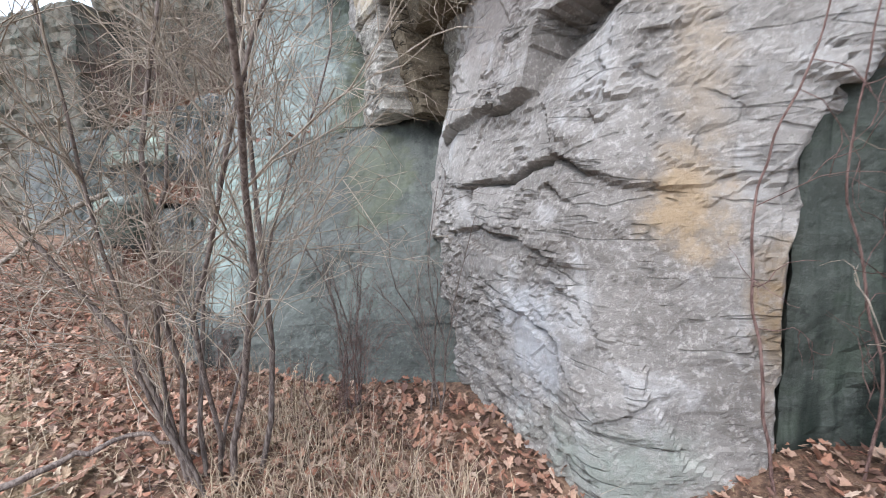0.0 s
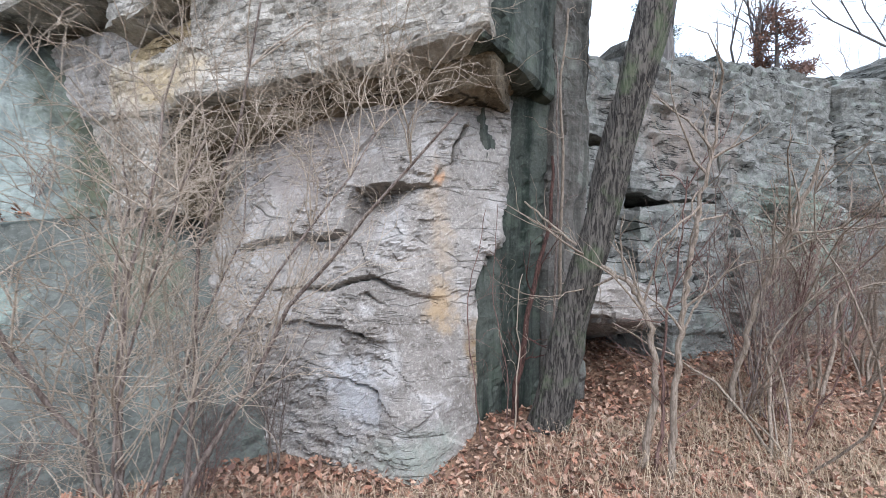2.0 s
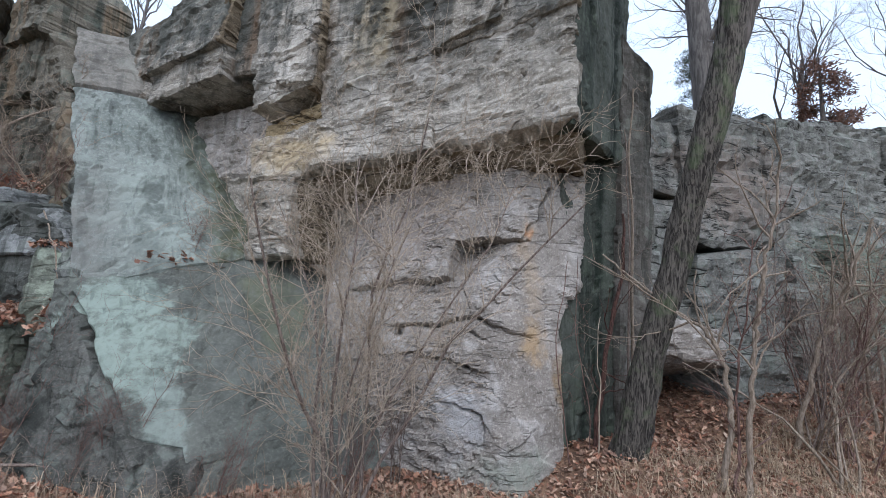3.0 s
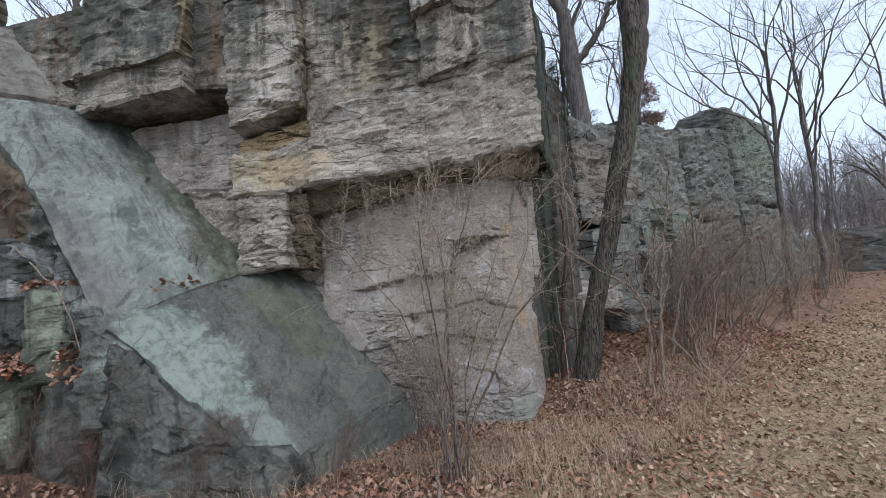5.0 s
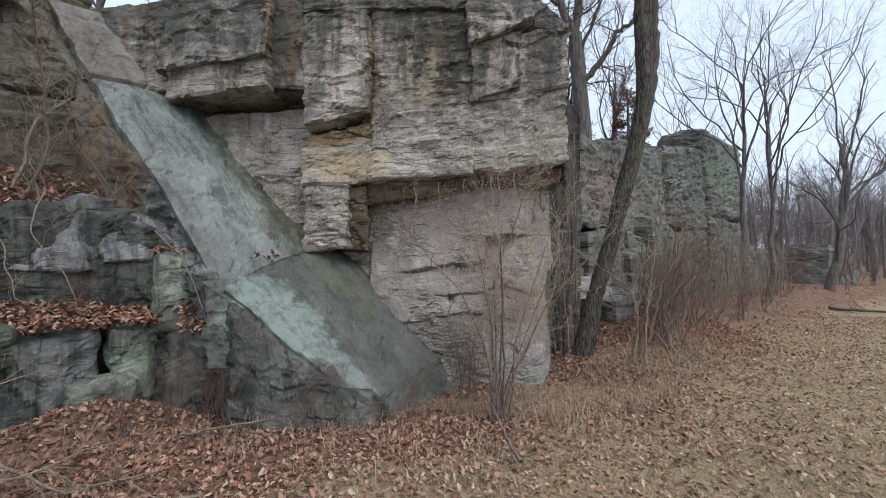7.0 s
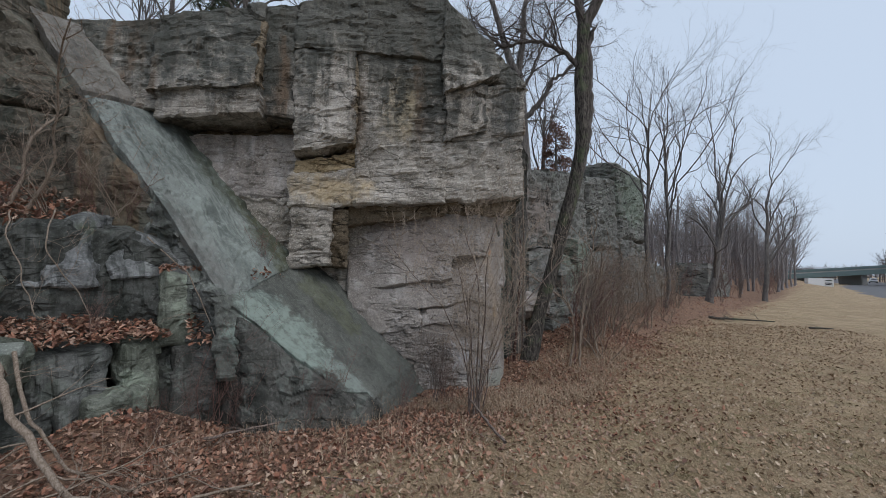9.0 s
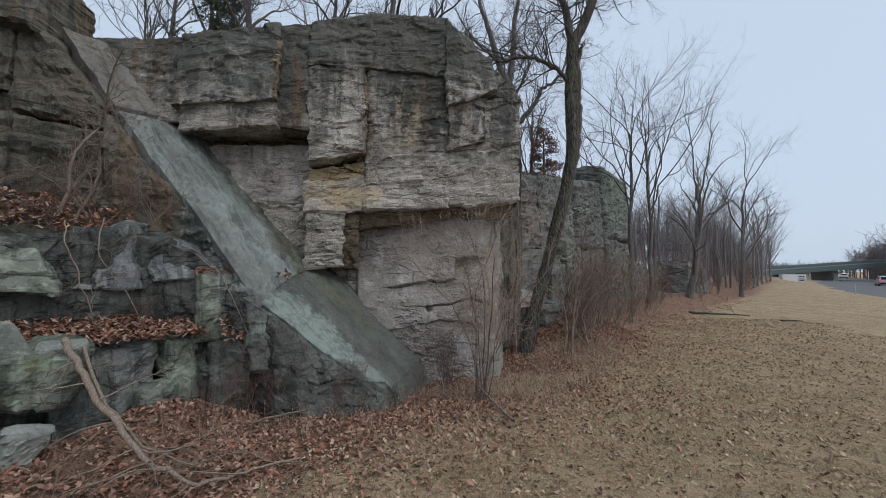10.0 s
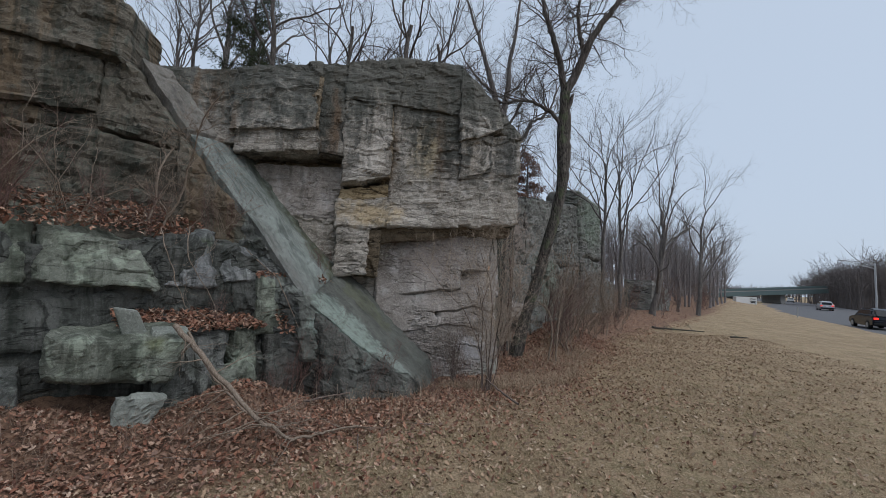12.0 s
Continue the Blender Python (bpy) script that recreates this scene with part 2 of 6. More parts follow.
M_LOW = rock_mat("pale_grey_sandstone", (0.205, 0.18, 0.158), (0.36, 0.328, 0.298), streak=0.3, streak_at=(1.5, 4), lichen=(0.475, 0.45, 0.43), lichen_amount=0.5, bed=0.12, cracks=0.4, facet=(0.7, 0.7, 3.6), facet_amount=0.3, coarse=0.6,
                 spots=[((1.1, 1.82, 1.2), 0.24, (1, 0.4, 0.75), (0.42, 0.29, 0.16), 0.7), ((1.14, 1.95, 1.9), 0.2, (1.2, 0.4, 0.28), (0.37, 0.28, 0.19), 0.5), ((1.14, 1.98, 2.28), 0.06, (1, 0.5, 0.5), (0.42, 0.22, 0.11), 0.7),
                        ((1.42, 1.70, 0.75), 0.15, (1.0, 0.5, 0.33), (0.235, 0.155, 0.08), 0.8), (W(0.95, 0.05, 0.5), 0.45, (1, 1, 1.0), (0.42, 0.42, 0.43), 0.6),
                        (W(0.3, 0.1, 0.1), 0.5, (0.7, 0.7, 1.6), (0.2, 0.23, 0.19), 0.6), (W(1.9, -0.3, 2.6), 0.9, (0.8, 0.8, 1), (0.25, 0.21, 0.19), 0.6)])
M_SLAB = rock_mat("green_slab_rock", (0.165, 0.186, 0.17), (0.25, 0.272, 0.252), streak=0.65, streak_at=(0.5, 3), lichen=(0.265, 0.31, 0.275), lichen_amount=0.5, bed=0.05, grain=0.45, cracks=0.1, facet=(0.6, 0.6, 0.6), facet_amount=0.25,
                  spots=[((-0.85, 5.3, 2.6), 0.62, (1.15, 0.42, 0.3), (0.075, 0.078, 0.04), 0.9), ((-1.25, 6.2, 3.7), 0.45, (1.2, 0.35, 0.25), (0.06, 0.068, 0.045), 0.8), ((-2.35, 5.2, 2.0), 0.6, (1, 0.5, 0.5), (0.14, 0.13, 0.12), 0.7), ((-1.7, 5.2, 2.3), 0.7, (1, 0.5, 0.5), (0.29, 0.33, 0.30), 0.5)])
M_SLAB_LOW = rock_mat("dark_slab_rock", (0.085, 0.09, 0.079), (0.15, 0.155, 0.138), streak=0.5, streak_at=(0.0, 1.5), lichen=(0.175, 0.195, 0.165), lichen_amount=0.4, bed=0.03, grain=0.5, cracks=0.1, edge=0.35, facet=(0.6, 0.6, 0.6), facet_amount=0.25,
                      spots=[((-1.9, 4.12, 1.2), 0.6, (1.1, 0.62, 0.6), (0.245, 0.295, 0.258), 0.95), ((-1.64, 3.3, 0.6), 0.26, (1.4, 0.55, 0.6), (0.25, 0.29, 0.26), 0.8), ((-0.55, 4.2, 1.4), 0.4, (1, 0.5, 0.5), (0.11, 0.118, 0.065), 0.5)])
M_FOOT = rock_mat("dark_dripping_and_hollow_shade_rock", (0.065, 0.066, 0.058), (0.125, 0.122, 0.11), dark=(0.018, 0.02, 0.017), streak=0.9, streak_at=(-2, 0), lichen=(0.19, 0.215, 0.19), lichen_amount=0.45, bed=0.1, cracks=0.2, turn=30)
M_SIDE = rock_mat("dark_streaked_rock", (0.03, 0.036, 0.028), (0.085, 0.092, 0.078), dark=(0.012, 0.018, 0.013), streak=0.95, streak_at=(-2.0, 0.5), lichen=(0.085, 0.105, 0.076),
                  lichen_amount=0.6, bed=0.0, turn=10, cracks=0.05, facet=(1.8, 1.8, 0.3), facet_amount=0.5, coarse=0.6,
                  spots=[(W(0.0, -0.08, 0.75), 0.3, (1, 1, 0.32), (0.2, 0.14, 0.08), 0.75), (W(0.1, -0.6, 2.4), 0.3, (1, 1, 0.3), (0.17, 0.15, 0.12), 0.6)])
M_RIB = rock_mat("grey_brown_rib_rock", (0.06, 0.055, 0.047), (0.135, 0.124, 0.11), dark=(0.02, 0.022, 0.018), streak=0.8, streak_at=(-2.0, 0.5), lichen=(0.19, 0.2, 0.17),
                 lichen_amount=0.5, bed=0.0, turn=10, cracks=0.1, facet=(2.2, 2.2, 0.3), facet_amount=0.6, coarse=0.6)
M_BROWN = rock_mat("brown_rock", (0.09, 0.081, 0.063), (0.185, 0.163, 0.13), dark=(0.03, 0.038, 0.031), streak=0.9, streak_at=(1.5, 4.0), lichen=(0.12, 0.135, 0.11), lichen_amount=0.6, bed=0.1, cracks=0.4, facet=(0.6, 0.6, 1.6), facet_amount=0.4, bands=((1.5, 2.5), (0.19, 0.128, 0.075), 0.55))
M_UPPER = rock_mat("brown_grey_plate", (0.16, 0.148, 0.13), (0.24, 0.225, 0.2), dark=(0.05, 0.05, 0.045), streak=0.5, streak_at=(3.0, 5.0), lichen=(0.22, 0.23, 0.2), lichen_amount=0.4, bed=0.05, cracks=0.2, facet=(0.7, 0.7, 0.7), facet_amount=0.3)
M_MOSS = rock_mat("mossy_rock", (0.075, 0.08, 0.074), (0.165, 0.168, 0.158), dark=(0.018, 0.023, 0.017), streak=0.8, streak_at=(-1, 1), lichen=(0.235, 0.26, 0.225), lichen_amount=0.6, bed=0.0, cracks=0.45, facet=(0.9, 0.9, 1.6), facet_amount=0.55)
M_BED = rock_mat("dark_bedrock", (0.05, 0.053, 0.048), (0.115, 0.118, 0.108), dark=(0.014, 0.018, 0.013), streak=0.8, streak_at=(-1, 1), lichen=(0.15, 0.165, 0.145), lichen_amount=0.5, bed=0.0, cracks=0.6, facet=(0.9, 0.9, 1.6), facet_amount=0.55)
M_PALE = rock_mat("pale_lichen_rock", (0.105, 0.115, 0.09), (0.20, 0.213, 0.178), dark=(0.022, 0.028, 0.018), streak=0.7, streak_at=(-1, 1), lichen=(0.325, 0.372, 0.295), lichen_amount=0.8, bed=0.0, cracks=0.3, facet=(0.9, 0.9, 1.6), facet_amount=0.45,
                  spots=[((-3.35, 5.75, 2.35), 0.24, (1, 1, 1.2), (0.095, 0.115, 0.045), 0.7), ((-4.35, 5.35, 1.1), 0.16, (1, 1, 1), (0.12, 0.13, 0.05), 0.6)])
M_GREY = rock_mat("blue_grey_rock", (0.125, 0.13, 0.13), (0.26, 0.266, 0.262), dark=(0.02, 0.024, 0.02), streak=0.8, streak_at=(-1, 1), lichen=(0.30, 0.32, 0.295), lichen_amount=0.5, bed=0.0, cracks=0.5, facet=(0.9, 0.9, 1.3), facet_amount=0.6,
                  spots=[((-3.2, 5.7, 2.35), 0.25, (1, 1, 1.2), (0.08, 0.105, 0.04), 0.7)])
M_WEDGE = rock_mat("pale_grey_stone", (0.19, 0.208, 0.182), (0.30, 0.318, 0.286), streak=0.2, lichen=(0.33, 0.355, 0.315), lichen_amount=0.5, bed=0.0, cracks=0.15, facet=(0.9, 0.9, 1.2), facet_amount=0.3)
M_FAR = rock_mat("grey_green_rock", (0.13, 0.128, 0.115), (0.225, 0.222, 0.205), dark=(0.03, 0.035, 0.032), streak=0.45, streak_at=(-1, 3), lichen=(0.205, 0.24, 0.2), lichen_amount=0.4, bed=0.6, turn=20, cracks=0.9, facet=(0.35, 0.35, 2.6), facet_amount=0.35,
                 spots=[((7.6, -0.3, 2.0), 1.3, (0.7, 0.7, 0.8), (0.2, 0.25, 0.19), 0.7), ((5.5, 0.9, 3.6), 1.2, (0.6, 0.6, 1), (0.2, 0.15, 0.125), 0.6), ((13.8, -2.6, 5.4), 1.6, (0.6, 0.6, 0.8), (0.17, 0.22, 0.17), 0.7)])


def bark_mat(name, c1, c2, scale=1.0, moss=0.0):
    k = Kit(name, 0.95)
    ridges = k.noise(1.0, 4.0, 0.65, k.scaled(38 * scale, 38 * scale, 6 * scale), 0.8)
    col = k.mix(k.ramp(ridges, 0.38, 0.62), c1, c2)
    col = k.mix(k.mul(k.ramp(k.noise(3.0 * scale, 5.0), 0.5, 0.65), moss), col, (0.09, 0.12, 0.06))
    return k.done(col, k.bump(ridges, 0.9, 0.02 / scale))


M_BARK = bark_mat("ridged_bark", (0.02, 0.017, 0.015), (0.115, 0.102, 0.088), 1.3, 0.5)
M_BARK_FAR = bark_mat("grey_bark", (0.06, 0.052, 0.046), (0.12, 0.105, 0.095), 0.6)
# grey bark; on the lawn-edge trees its paleness also stands for haze
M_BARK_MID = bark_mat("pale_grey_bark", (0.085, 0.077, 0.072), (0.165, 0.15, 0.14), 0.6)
# distance haze put into the colour: bark lightened for far trees
M_HAZE = bark_mat("haze_paled_bark", (0.15, 0.135, 0.13), (0.235, 0.215, 0.21), 0.4)
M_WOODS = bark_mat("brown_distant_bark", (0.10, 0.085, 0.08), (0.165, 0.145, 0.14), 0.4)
M_TWIG = bark_mat("twig_bark", (0.085, 0.062, 0.052), (0.22, 0.175, 0.15), 2.0)
M_TWIG_RED = bark_mat("reddish_twig_bark", (0.085, 0.048, 0.04), (0.20, 0.125, 0.105), 2.0)
M_VINE = bark_mat("dark_red_vine_bark", (0.03, 0.016, 0.013), (0.10, 0.052, 0.042), 2.0)
M_TWIG_WARM = bark_mat("weathered_twig_bark", (0.15, 0.115, 0.085), (0.28, 0.225, 0.18), 2.0)
M_TWIG_PALE = bark_mat("pale_twig_bark", (0.24, 0.19, 0.14), (0.38, 0.31, 0.25), 2.0)


def island_mat(name, stops, rough=0.85, shine=0.2):
    """Leaves and blades: each one takes its own colour."""
    k = Kit(name, rough)
    geo = k.n.new("ShaderNodeNewGeometry")
    r = k.n.new("ShaderNodeValToRGB")
    while len(r.color_ramp.elements) < len(stops):
        r.color_ramp.elements.new(0.5)
    for i, c in enumerate(stops):
        e = r.color_ramp.elements[i]
        e.position, e.color = i / (len(stops) - 1), (*c, 1)
    k.l.new(geo.outputs["Random Per Island"], r.inputs[0])
    col = k.mix(k.ramp(k.noise(60.0, 3.0), 0.4, 0.7, 0.0, 0.4), r.outputs[0], (0.07, 0.045, 0.03))
    return k.done(col)


M_LEAF = island_mat("dead_leaves", [(0.10, 0.05, 0.036), (0.25, 0.11, 0.07), (0.38, 0.20, 0.13), (0.16, 0.08, 0.055), (0.48, 0.32, 0.23), (0.30, 0.14, 0.09), (0.14, 0.075, 0.058), (0.40, 0.26, 0.185), (0.12, 0.065, 0.05), (0.5, 0.37, 0.28)])
M_STRAW = island_mat("dry_grass", [(0.27, 0.19, 0.125), (0.42, 0.325, 0.22), (0.34, 0.245, 0.17), (0.5, 0.4, 0.29)])
M_CRUMB = island_mat("leaf_crumb", [(0.28, 0.185, 0.115), (0.18, 0.118, 0.073), (0.42, 0.295, 0.195), (0.23, 0.15, 0.095), (0.48, 0.36, 0.25), (0.22, 0.13, 0.08), (0.56, 0.45, 0.33), (0.12, 0.08, 0.05)])
M_STEM = island_mat("dead_stems", [(0.2, 0.14, 0.10), (0.3, 0.23, 0.17), (0.16, 0.10, 0.075), (0.36, 0.29, 0.22)])
M_LAWN = island_mat("winter_lawn", [(0.26, 0.185, 0.11), (0.40, 0.295, 0.18), (0.2, 0.165, 0.085), (0.5, 0.385, 0.255)])
M_NEEDLE = island_mat("pine_needles", [(0.02, 0.035, 0.018), (0.035, 0.055, 0.028), (0.05, 0.06, 0.03)])
M_RUST_LEAF = island_mat("rusty_leaves", [(0.15, 0.085, 0.065), (0.22, 0.12, 0.085), (0.12, 0.075, 0.06)])


def ground_mat():
    k = Kit("winter_ground", 0.97)
    at = k.n.new("ShaderNodeAttribute")
    at.attribute_name = "litter"
    fine = k.noise(55.0, 5.0, 0.75)
    lawn = k.mix(k.ramp(k.noise(0.8, 8.0, 0.72), 0.40, 0.60), (0.23, 0.164, 0.099), (0.35, 0.256, 0.16))
    lawn = k.mix(k.mul(k.ramp(k.noise(2.6, 8.0, 0.75), 0.48, 0.6), 0.7), lawn, (0.16, 0.138, 0.066))
    lawn = k.mix(k.mul(k.ramp(k.noise(0.45, 5.0, 0.65), 0.5, 0.62), 0.5), lawn, (0.2, 0.135, 0.082))
    lawn = k.mix(k.ramp(fine, 0.46, 0.60, 0.0, 0.75), lawn, (0.46, 0.355, 0.235))
    lawn = k.mix(k.ramp(k.noise(38.0, 6.0, 0.8), 0.52, 0.62, 0.0, 0.7), lawn, (0.13, 0.10, 0.055))
    lawn = k.mix(k.ramp(k.noise(23.0, 5.0, 0.7), 0.54, 0.68, 0.0, 0.6), lawn, (0.10, 0.078, 0.04))
    lit = k.mix(k.ramp(k.noise(9.0, 5.0, 0.7), 0.4, 0.6), (0.09, 0.054, 0.039), (0.225, 0.135, 0.09))
    lit = k.mix(k.ramp(fine, 0.5, 0.62, 0.0, 0.7), lit, (0.30, 0.19, 0.12))
    edge = k.ramp(k.mul(at.outputs["Fac"], k.mul(k.mul(k.noise(2.2, 5.0), -0.5, "ADD"), 1.1), "ADD"), 0.3, 0.75)
    col = k.mix(edge, lawn, lit)
    return k.done(col, k.bump(fine, 0.8, 0.03, k.bump(k.noise(9.0, 5.0), 0.7, 0.06)))


M_GROUND = ground_mat()


def plain_mat(name, colour, rough=0.6, metal=0.0, vary=0.15):
    k = Kit(name, rough)
    k.bsdf.inputs["Metallic"].default_value = metal
    col = k.mix(k.ramp(k.noise(7.0, 5.0, 0.65), 0.35, 0.65, 0.0, vary), colour, tuple(v * 0.5 for v in colour))
    return k.done(col)


M_ASPHALT = plain_mat("asphalt", (0.12, 0.12, 0.125), 0.9, 0, 0.4)
M_WHITE = plain_mat("white_paint", (0.75, 0.75, 0.73), 0.5)
M_STEEL = plain_mat("galvanised_steel", (0.42, 0.43, 0.44), 0.45, 0.7)
M_BRIDGE = plain_mat("weathered_bridge_steel", (0.12, 0.165, 0.165), 0.7)
M_CONCRETE = plain_mat("concrete", (0.36, 0.35, 0.33), 0.9, 0, 0.4)
M_ORANGE = plain_mat("orange_plastic", (0.65, 0.14, 0.03), 0.6)
M_RUBBER = plain_mat("black_rubber", (0.02, 0.02, 0.02), 0.8)
M_GLASS = plain_mat("dark_car_glass", (0.015, 0.018, 0.022), 0.08)
M_CAR_BLACK = plain_mat("black_car_paint", (0.012, 0.014, 0.02), 0.15)
M_CAR_SILVER = plain_mat("silver_car_paint", (0.4, 0.41, 0.43), 0.3, 0.5)
M_CAR_WHITE = plain_mat("white_car_paint", (0.72, 0.72, 0.72), 0.25)


def lamp_mat(name, colour, power):
    k = Kit(name, 0.4)
    k.bsdf.inputs["Emission Color"].default_value = (*colour, 1)
    k.bsdf.inputs["Emission Strength"].default_value = power
    return k.done(k.mix(0.0, colour, colour))


M_TAIL = lamp_mat("lit_tail_lamp", (0.9, 0.03, 0.02), 1.2)

# ---- mesh building ----


def mesh_object(name, verts, faces, mat, parent=None, label="", smooth=False):
    me = bpy.data.meshes.new(name)
    me.from_pydata(np.asarray(verts).tolist(), [], faces if isinstance(faces, list) else faces.tolist())
    me.materials.append(mat)
    if smooth:
        me.shade_smooth()
    ob = new(name, me)
    if parent:
        ob.parent = parent
    if label:
        ob["label"] = label
    return ob


def thing(name, label, category, group="", kind="", at=(0, 0, 0)):
    e = new(name)
    e.empty_display_size = 0.2
    e.location = at
    return tagged(e, label, category, group, kind)


def part(name, bm, mat, parent, label=""):
    me = bpy.data.meshes.new(name)
    bm.to_mesh(me)
    bm.free()
    me.materials.append(mat)
    ob = new(name, me)
    ob.parent = parent
    if label:
        ob["label"] = label
    return ob


def lattice(c, cells):
    """The surface of a six-sided block with corners c[a][b][c], cut into cells: places and four-cornered faces."""
    c = np.asarray(c, float)
    span = [np.mean([np.linalg.norm(np.take(c, 1, ax)[i][j] - np.take(c, 0, ax)[i][j]) for i in (0, 1) for j in (0, 1)]) for ax in range(3)]
    n = [max(2, int(round(span[a] / cells[a]))) + 1 for a in range(3)]
    g = np.stack(np.meshgrid(*[np.arange(m) for m in n], indexing="ij"), -1)
    edge = np.zeros(n, bool)
    for a in range(3):
        edge |= (g[..., a] == 0) | (g[..., a] == n[a] - 1)
    index = np.full(n, -1)
    index[edge] = np.arange(edge.sum())
    t = (g[edge] / (np.array(n) - 1.0))
    p = np.zeros((len(t), 3))
    for a in (0, 1):
        for b in (0, 1):
            for d in (0, 1):
                w = (t[:, 0] if a else 1 - t[:, 0]) * (t[:, 1] if b else 1 - t[:, 1]) * (t[:, 2] if d else 1 - t[:, 2])
                p += w[:, None] * c[a, b, d]
    faces = []
    for a in range(3):
        for end in (0, n[a] - 1):
            f = np.take(index, end, axis=a)
            q = np.stack([f[:-1, :-1], f[1:, :-1], f[1:, 1:], f[:-1, 1:]], -1).reshape(-1, 4)
            flip = (end == 0) != (a == 1)
            faces.append(q[:, ::-1] if flip else q)
    f = np.concatenate(faces)
    v = p - p.mean(0)
    vol = np.einsum("ij,ij->i", v[f[:, 0]], np.cross(v[f[:, 1]], v[f[:, 2]])).sum()
    return p, (f if vol > 0 else f[:, ::-1])


def normals(p, f):
    fn = np.cross(p[f[:, 2]] - p[f[:, 0]], p[f[:, 3]] - p[f[:, 1]])
    n = np.zeros_like(p)
    for i in range(4):
        np.add.at(n, f[:, i], fn)
    return n / np.maximum(np.linalg.norm(n, axis=1), 1e-9)[:, None]


def smoothed(p, f, times):
    for _ in range(times):
        acc, cnt = np.zeros_like(p), np.zeros(len(p))
        for i in range(4):
            np.add.at(acc, f[:, i], p[f[:, (i + 1) % 4]])
            np.add.at(cnt, f[:, i], 1)
        p = p * 0.45 + 0.55 * acc / cnt[:, None]
    return p


def rock(name, corners, mat, parent, label="", cells=(0.034, 0.034, 0.1), rough=0.06, beds=0.03, seed=0, rounding=1, dip=0.06, bed_size=0.11, wander=0.09, relief=None, upright=1.0, bend=None):
    """A block of bedded rock: broken faces, ledges along its beds, and chipped edges."""
    p, f = lattice(corners, cells)
    p = smoothed(p, f, rounding)
    flat = p
    if bend:
        p = bend(p)
    n = normals(p, f)
    steep = np.clip(1.15 - np.abs(n[:, 2]), 0, 1)
    # joints wander
    warp = np.stack([fbm(p * 1.6 + k * 13.7, 60 + k, 3) - 0.5 for k in range(3)], -1) * wander
    low = fbm(p * 0.9, seed + 5, 3) - 0.5
    z = (p[:, 2] + dip * p[:, 1] + 0.35 * low) / bed_size
    z = z + 1.6 * (vnoise(np.stack([z * 0.35, z * 0, z * 0], -1), 3) - 0.5)
    layer = np.floor(z)
    along = (p[:, :2] @ E2) * 2.1
    lv = vnoise(np.stack([layer * 7.31, along + layer * 3.7, layer * 0], -1), seed + 9)
    patch = sstep(0.42, 0.62, fbm(p * 1.1, seed + 70, 2))
    shift = beds * 2 * (lv - 0.5) * steep * (0.25 + 0.75 * patch)
    mid = fbm(p * 2.3, seed + 21, 3) - 0.5
    q = p + 0.12 * np.stack([fbm(p * 3.0 + 7.7 * k, 80 + k, 2) - 0.5 for k in range(3)], -1)
    chunk = chips(q * np.array([1.6, 1.6, 3.4 / upright]), seed + 40)
    chip = chips(q * np.array([4.6, 4.6, 10.0 / upright]), seed + 50)
    fine = fbm(p * 13.0, seed + 31, 2) - 0.5
    move = shift + rough * (0.9 * mid + 0.75 * chunk + 0.42 * chip + 0.5 * fine)
    if relief:
        move = move + relief(flat)
    p = p + n * move[:, None] + warp
    return mesh_object(name, p, f, mat, parent, label)


def face_block(parent, u0, u1, zb, zt, d, mat, back=-1.1, label="", seed=None, name="rock_block", lap=0.045, **kw):
    """A block of the main rock face from u0 to u1; zb, zt, d are one number, or two (right, left; for d: bottom, top)."""
    two = lambda v: v if isinstance(v, tuple) else (v, v)
    (b0, b1), (t0, t1), (d0, d1) = two(zb), two(zt), two(d)
    u0, u1, b0, b1, t0, t1 = u0 - lap, u1 + lap, b0 - 0.02, b1 - 0.02, t0 + lap, t1 + lap
    c = [[[W(u, back, z), W(u, dd, z)] for z, dd in ((b, d0), (t, d1))] for u, b, t in ((u0, b0, t0), (u1, b1, t1))]
    return rock(name, c, mat, parent, label, seed=int(u0 * 31 + b0 * 57) % 97 if seed is None else seed, **kw)


def hull_block(parent, foot, top, mat, label="", name="rock_block", **kw):
    """A block from four foot corners and four top corners, in the same order round."""
    c = [[[foot[0], foot[3]], [top[0], top[3]]], [[foot[1], foot[2]], [top[1], top[2]]]]
    return rock(name, c, mat, parent, label, **kw)


def bent_tube(verts, faces, pts, radii, sides, base=0):
    pts = np.asarray(pts, float)
    d = np.gradient(pts, axis=0)
    d /= np.maximum(np.linalg.norm(d, axis=1), 1e-9)[:, None]
    ref = np.array([0.31, 0.95, 0.05]) if abs(d[0][1]) < 0.9 else np.array([1.0, 0.1, 0.0])
    x = np.cross(d, ref)
    x /= np.maximum(np.linalg.norm(x, axis=1), 1e-9)[:, None]
    y = np.cross(d, x)
    a = np.arange(sides) * 2 * math.pi / sides
    ring = pts[:, None] + np.asarray(radii)[:, None, None] * (np.cos(a)[None, :, None] * x[:, None] + np.sin(a)[None, :, None] * y[:, None])
    verts.append(ring.reshape(-1, 3))
    m = len(pts)
    i = np.arange(m - 1)[:, None] * sides + np.arange(sides)[None]
    j = np.arange(m - 1)[:, None] * sides + (np.arange(sides)[None] + 1) % sides
    faces.append((np.stack([i, j, j + sides, i + sides], -1).reshape(-1, 4)) + base)


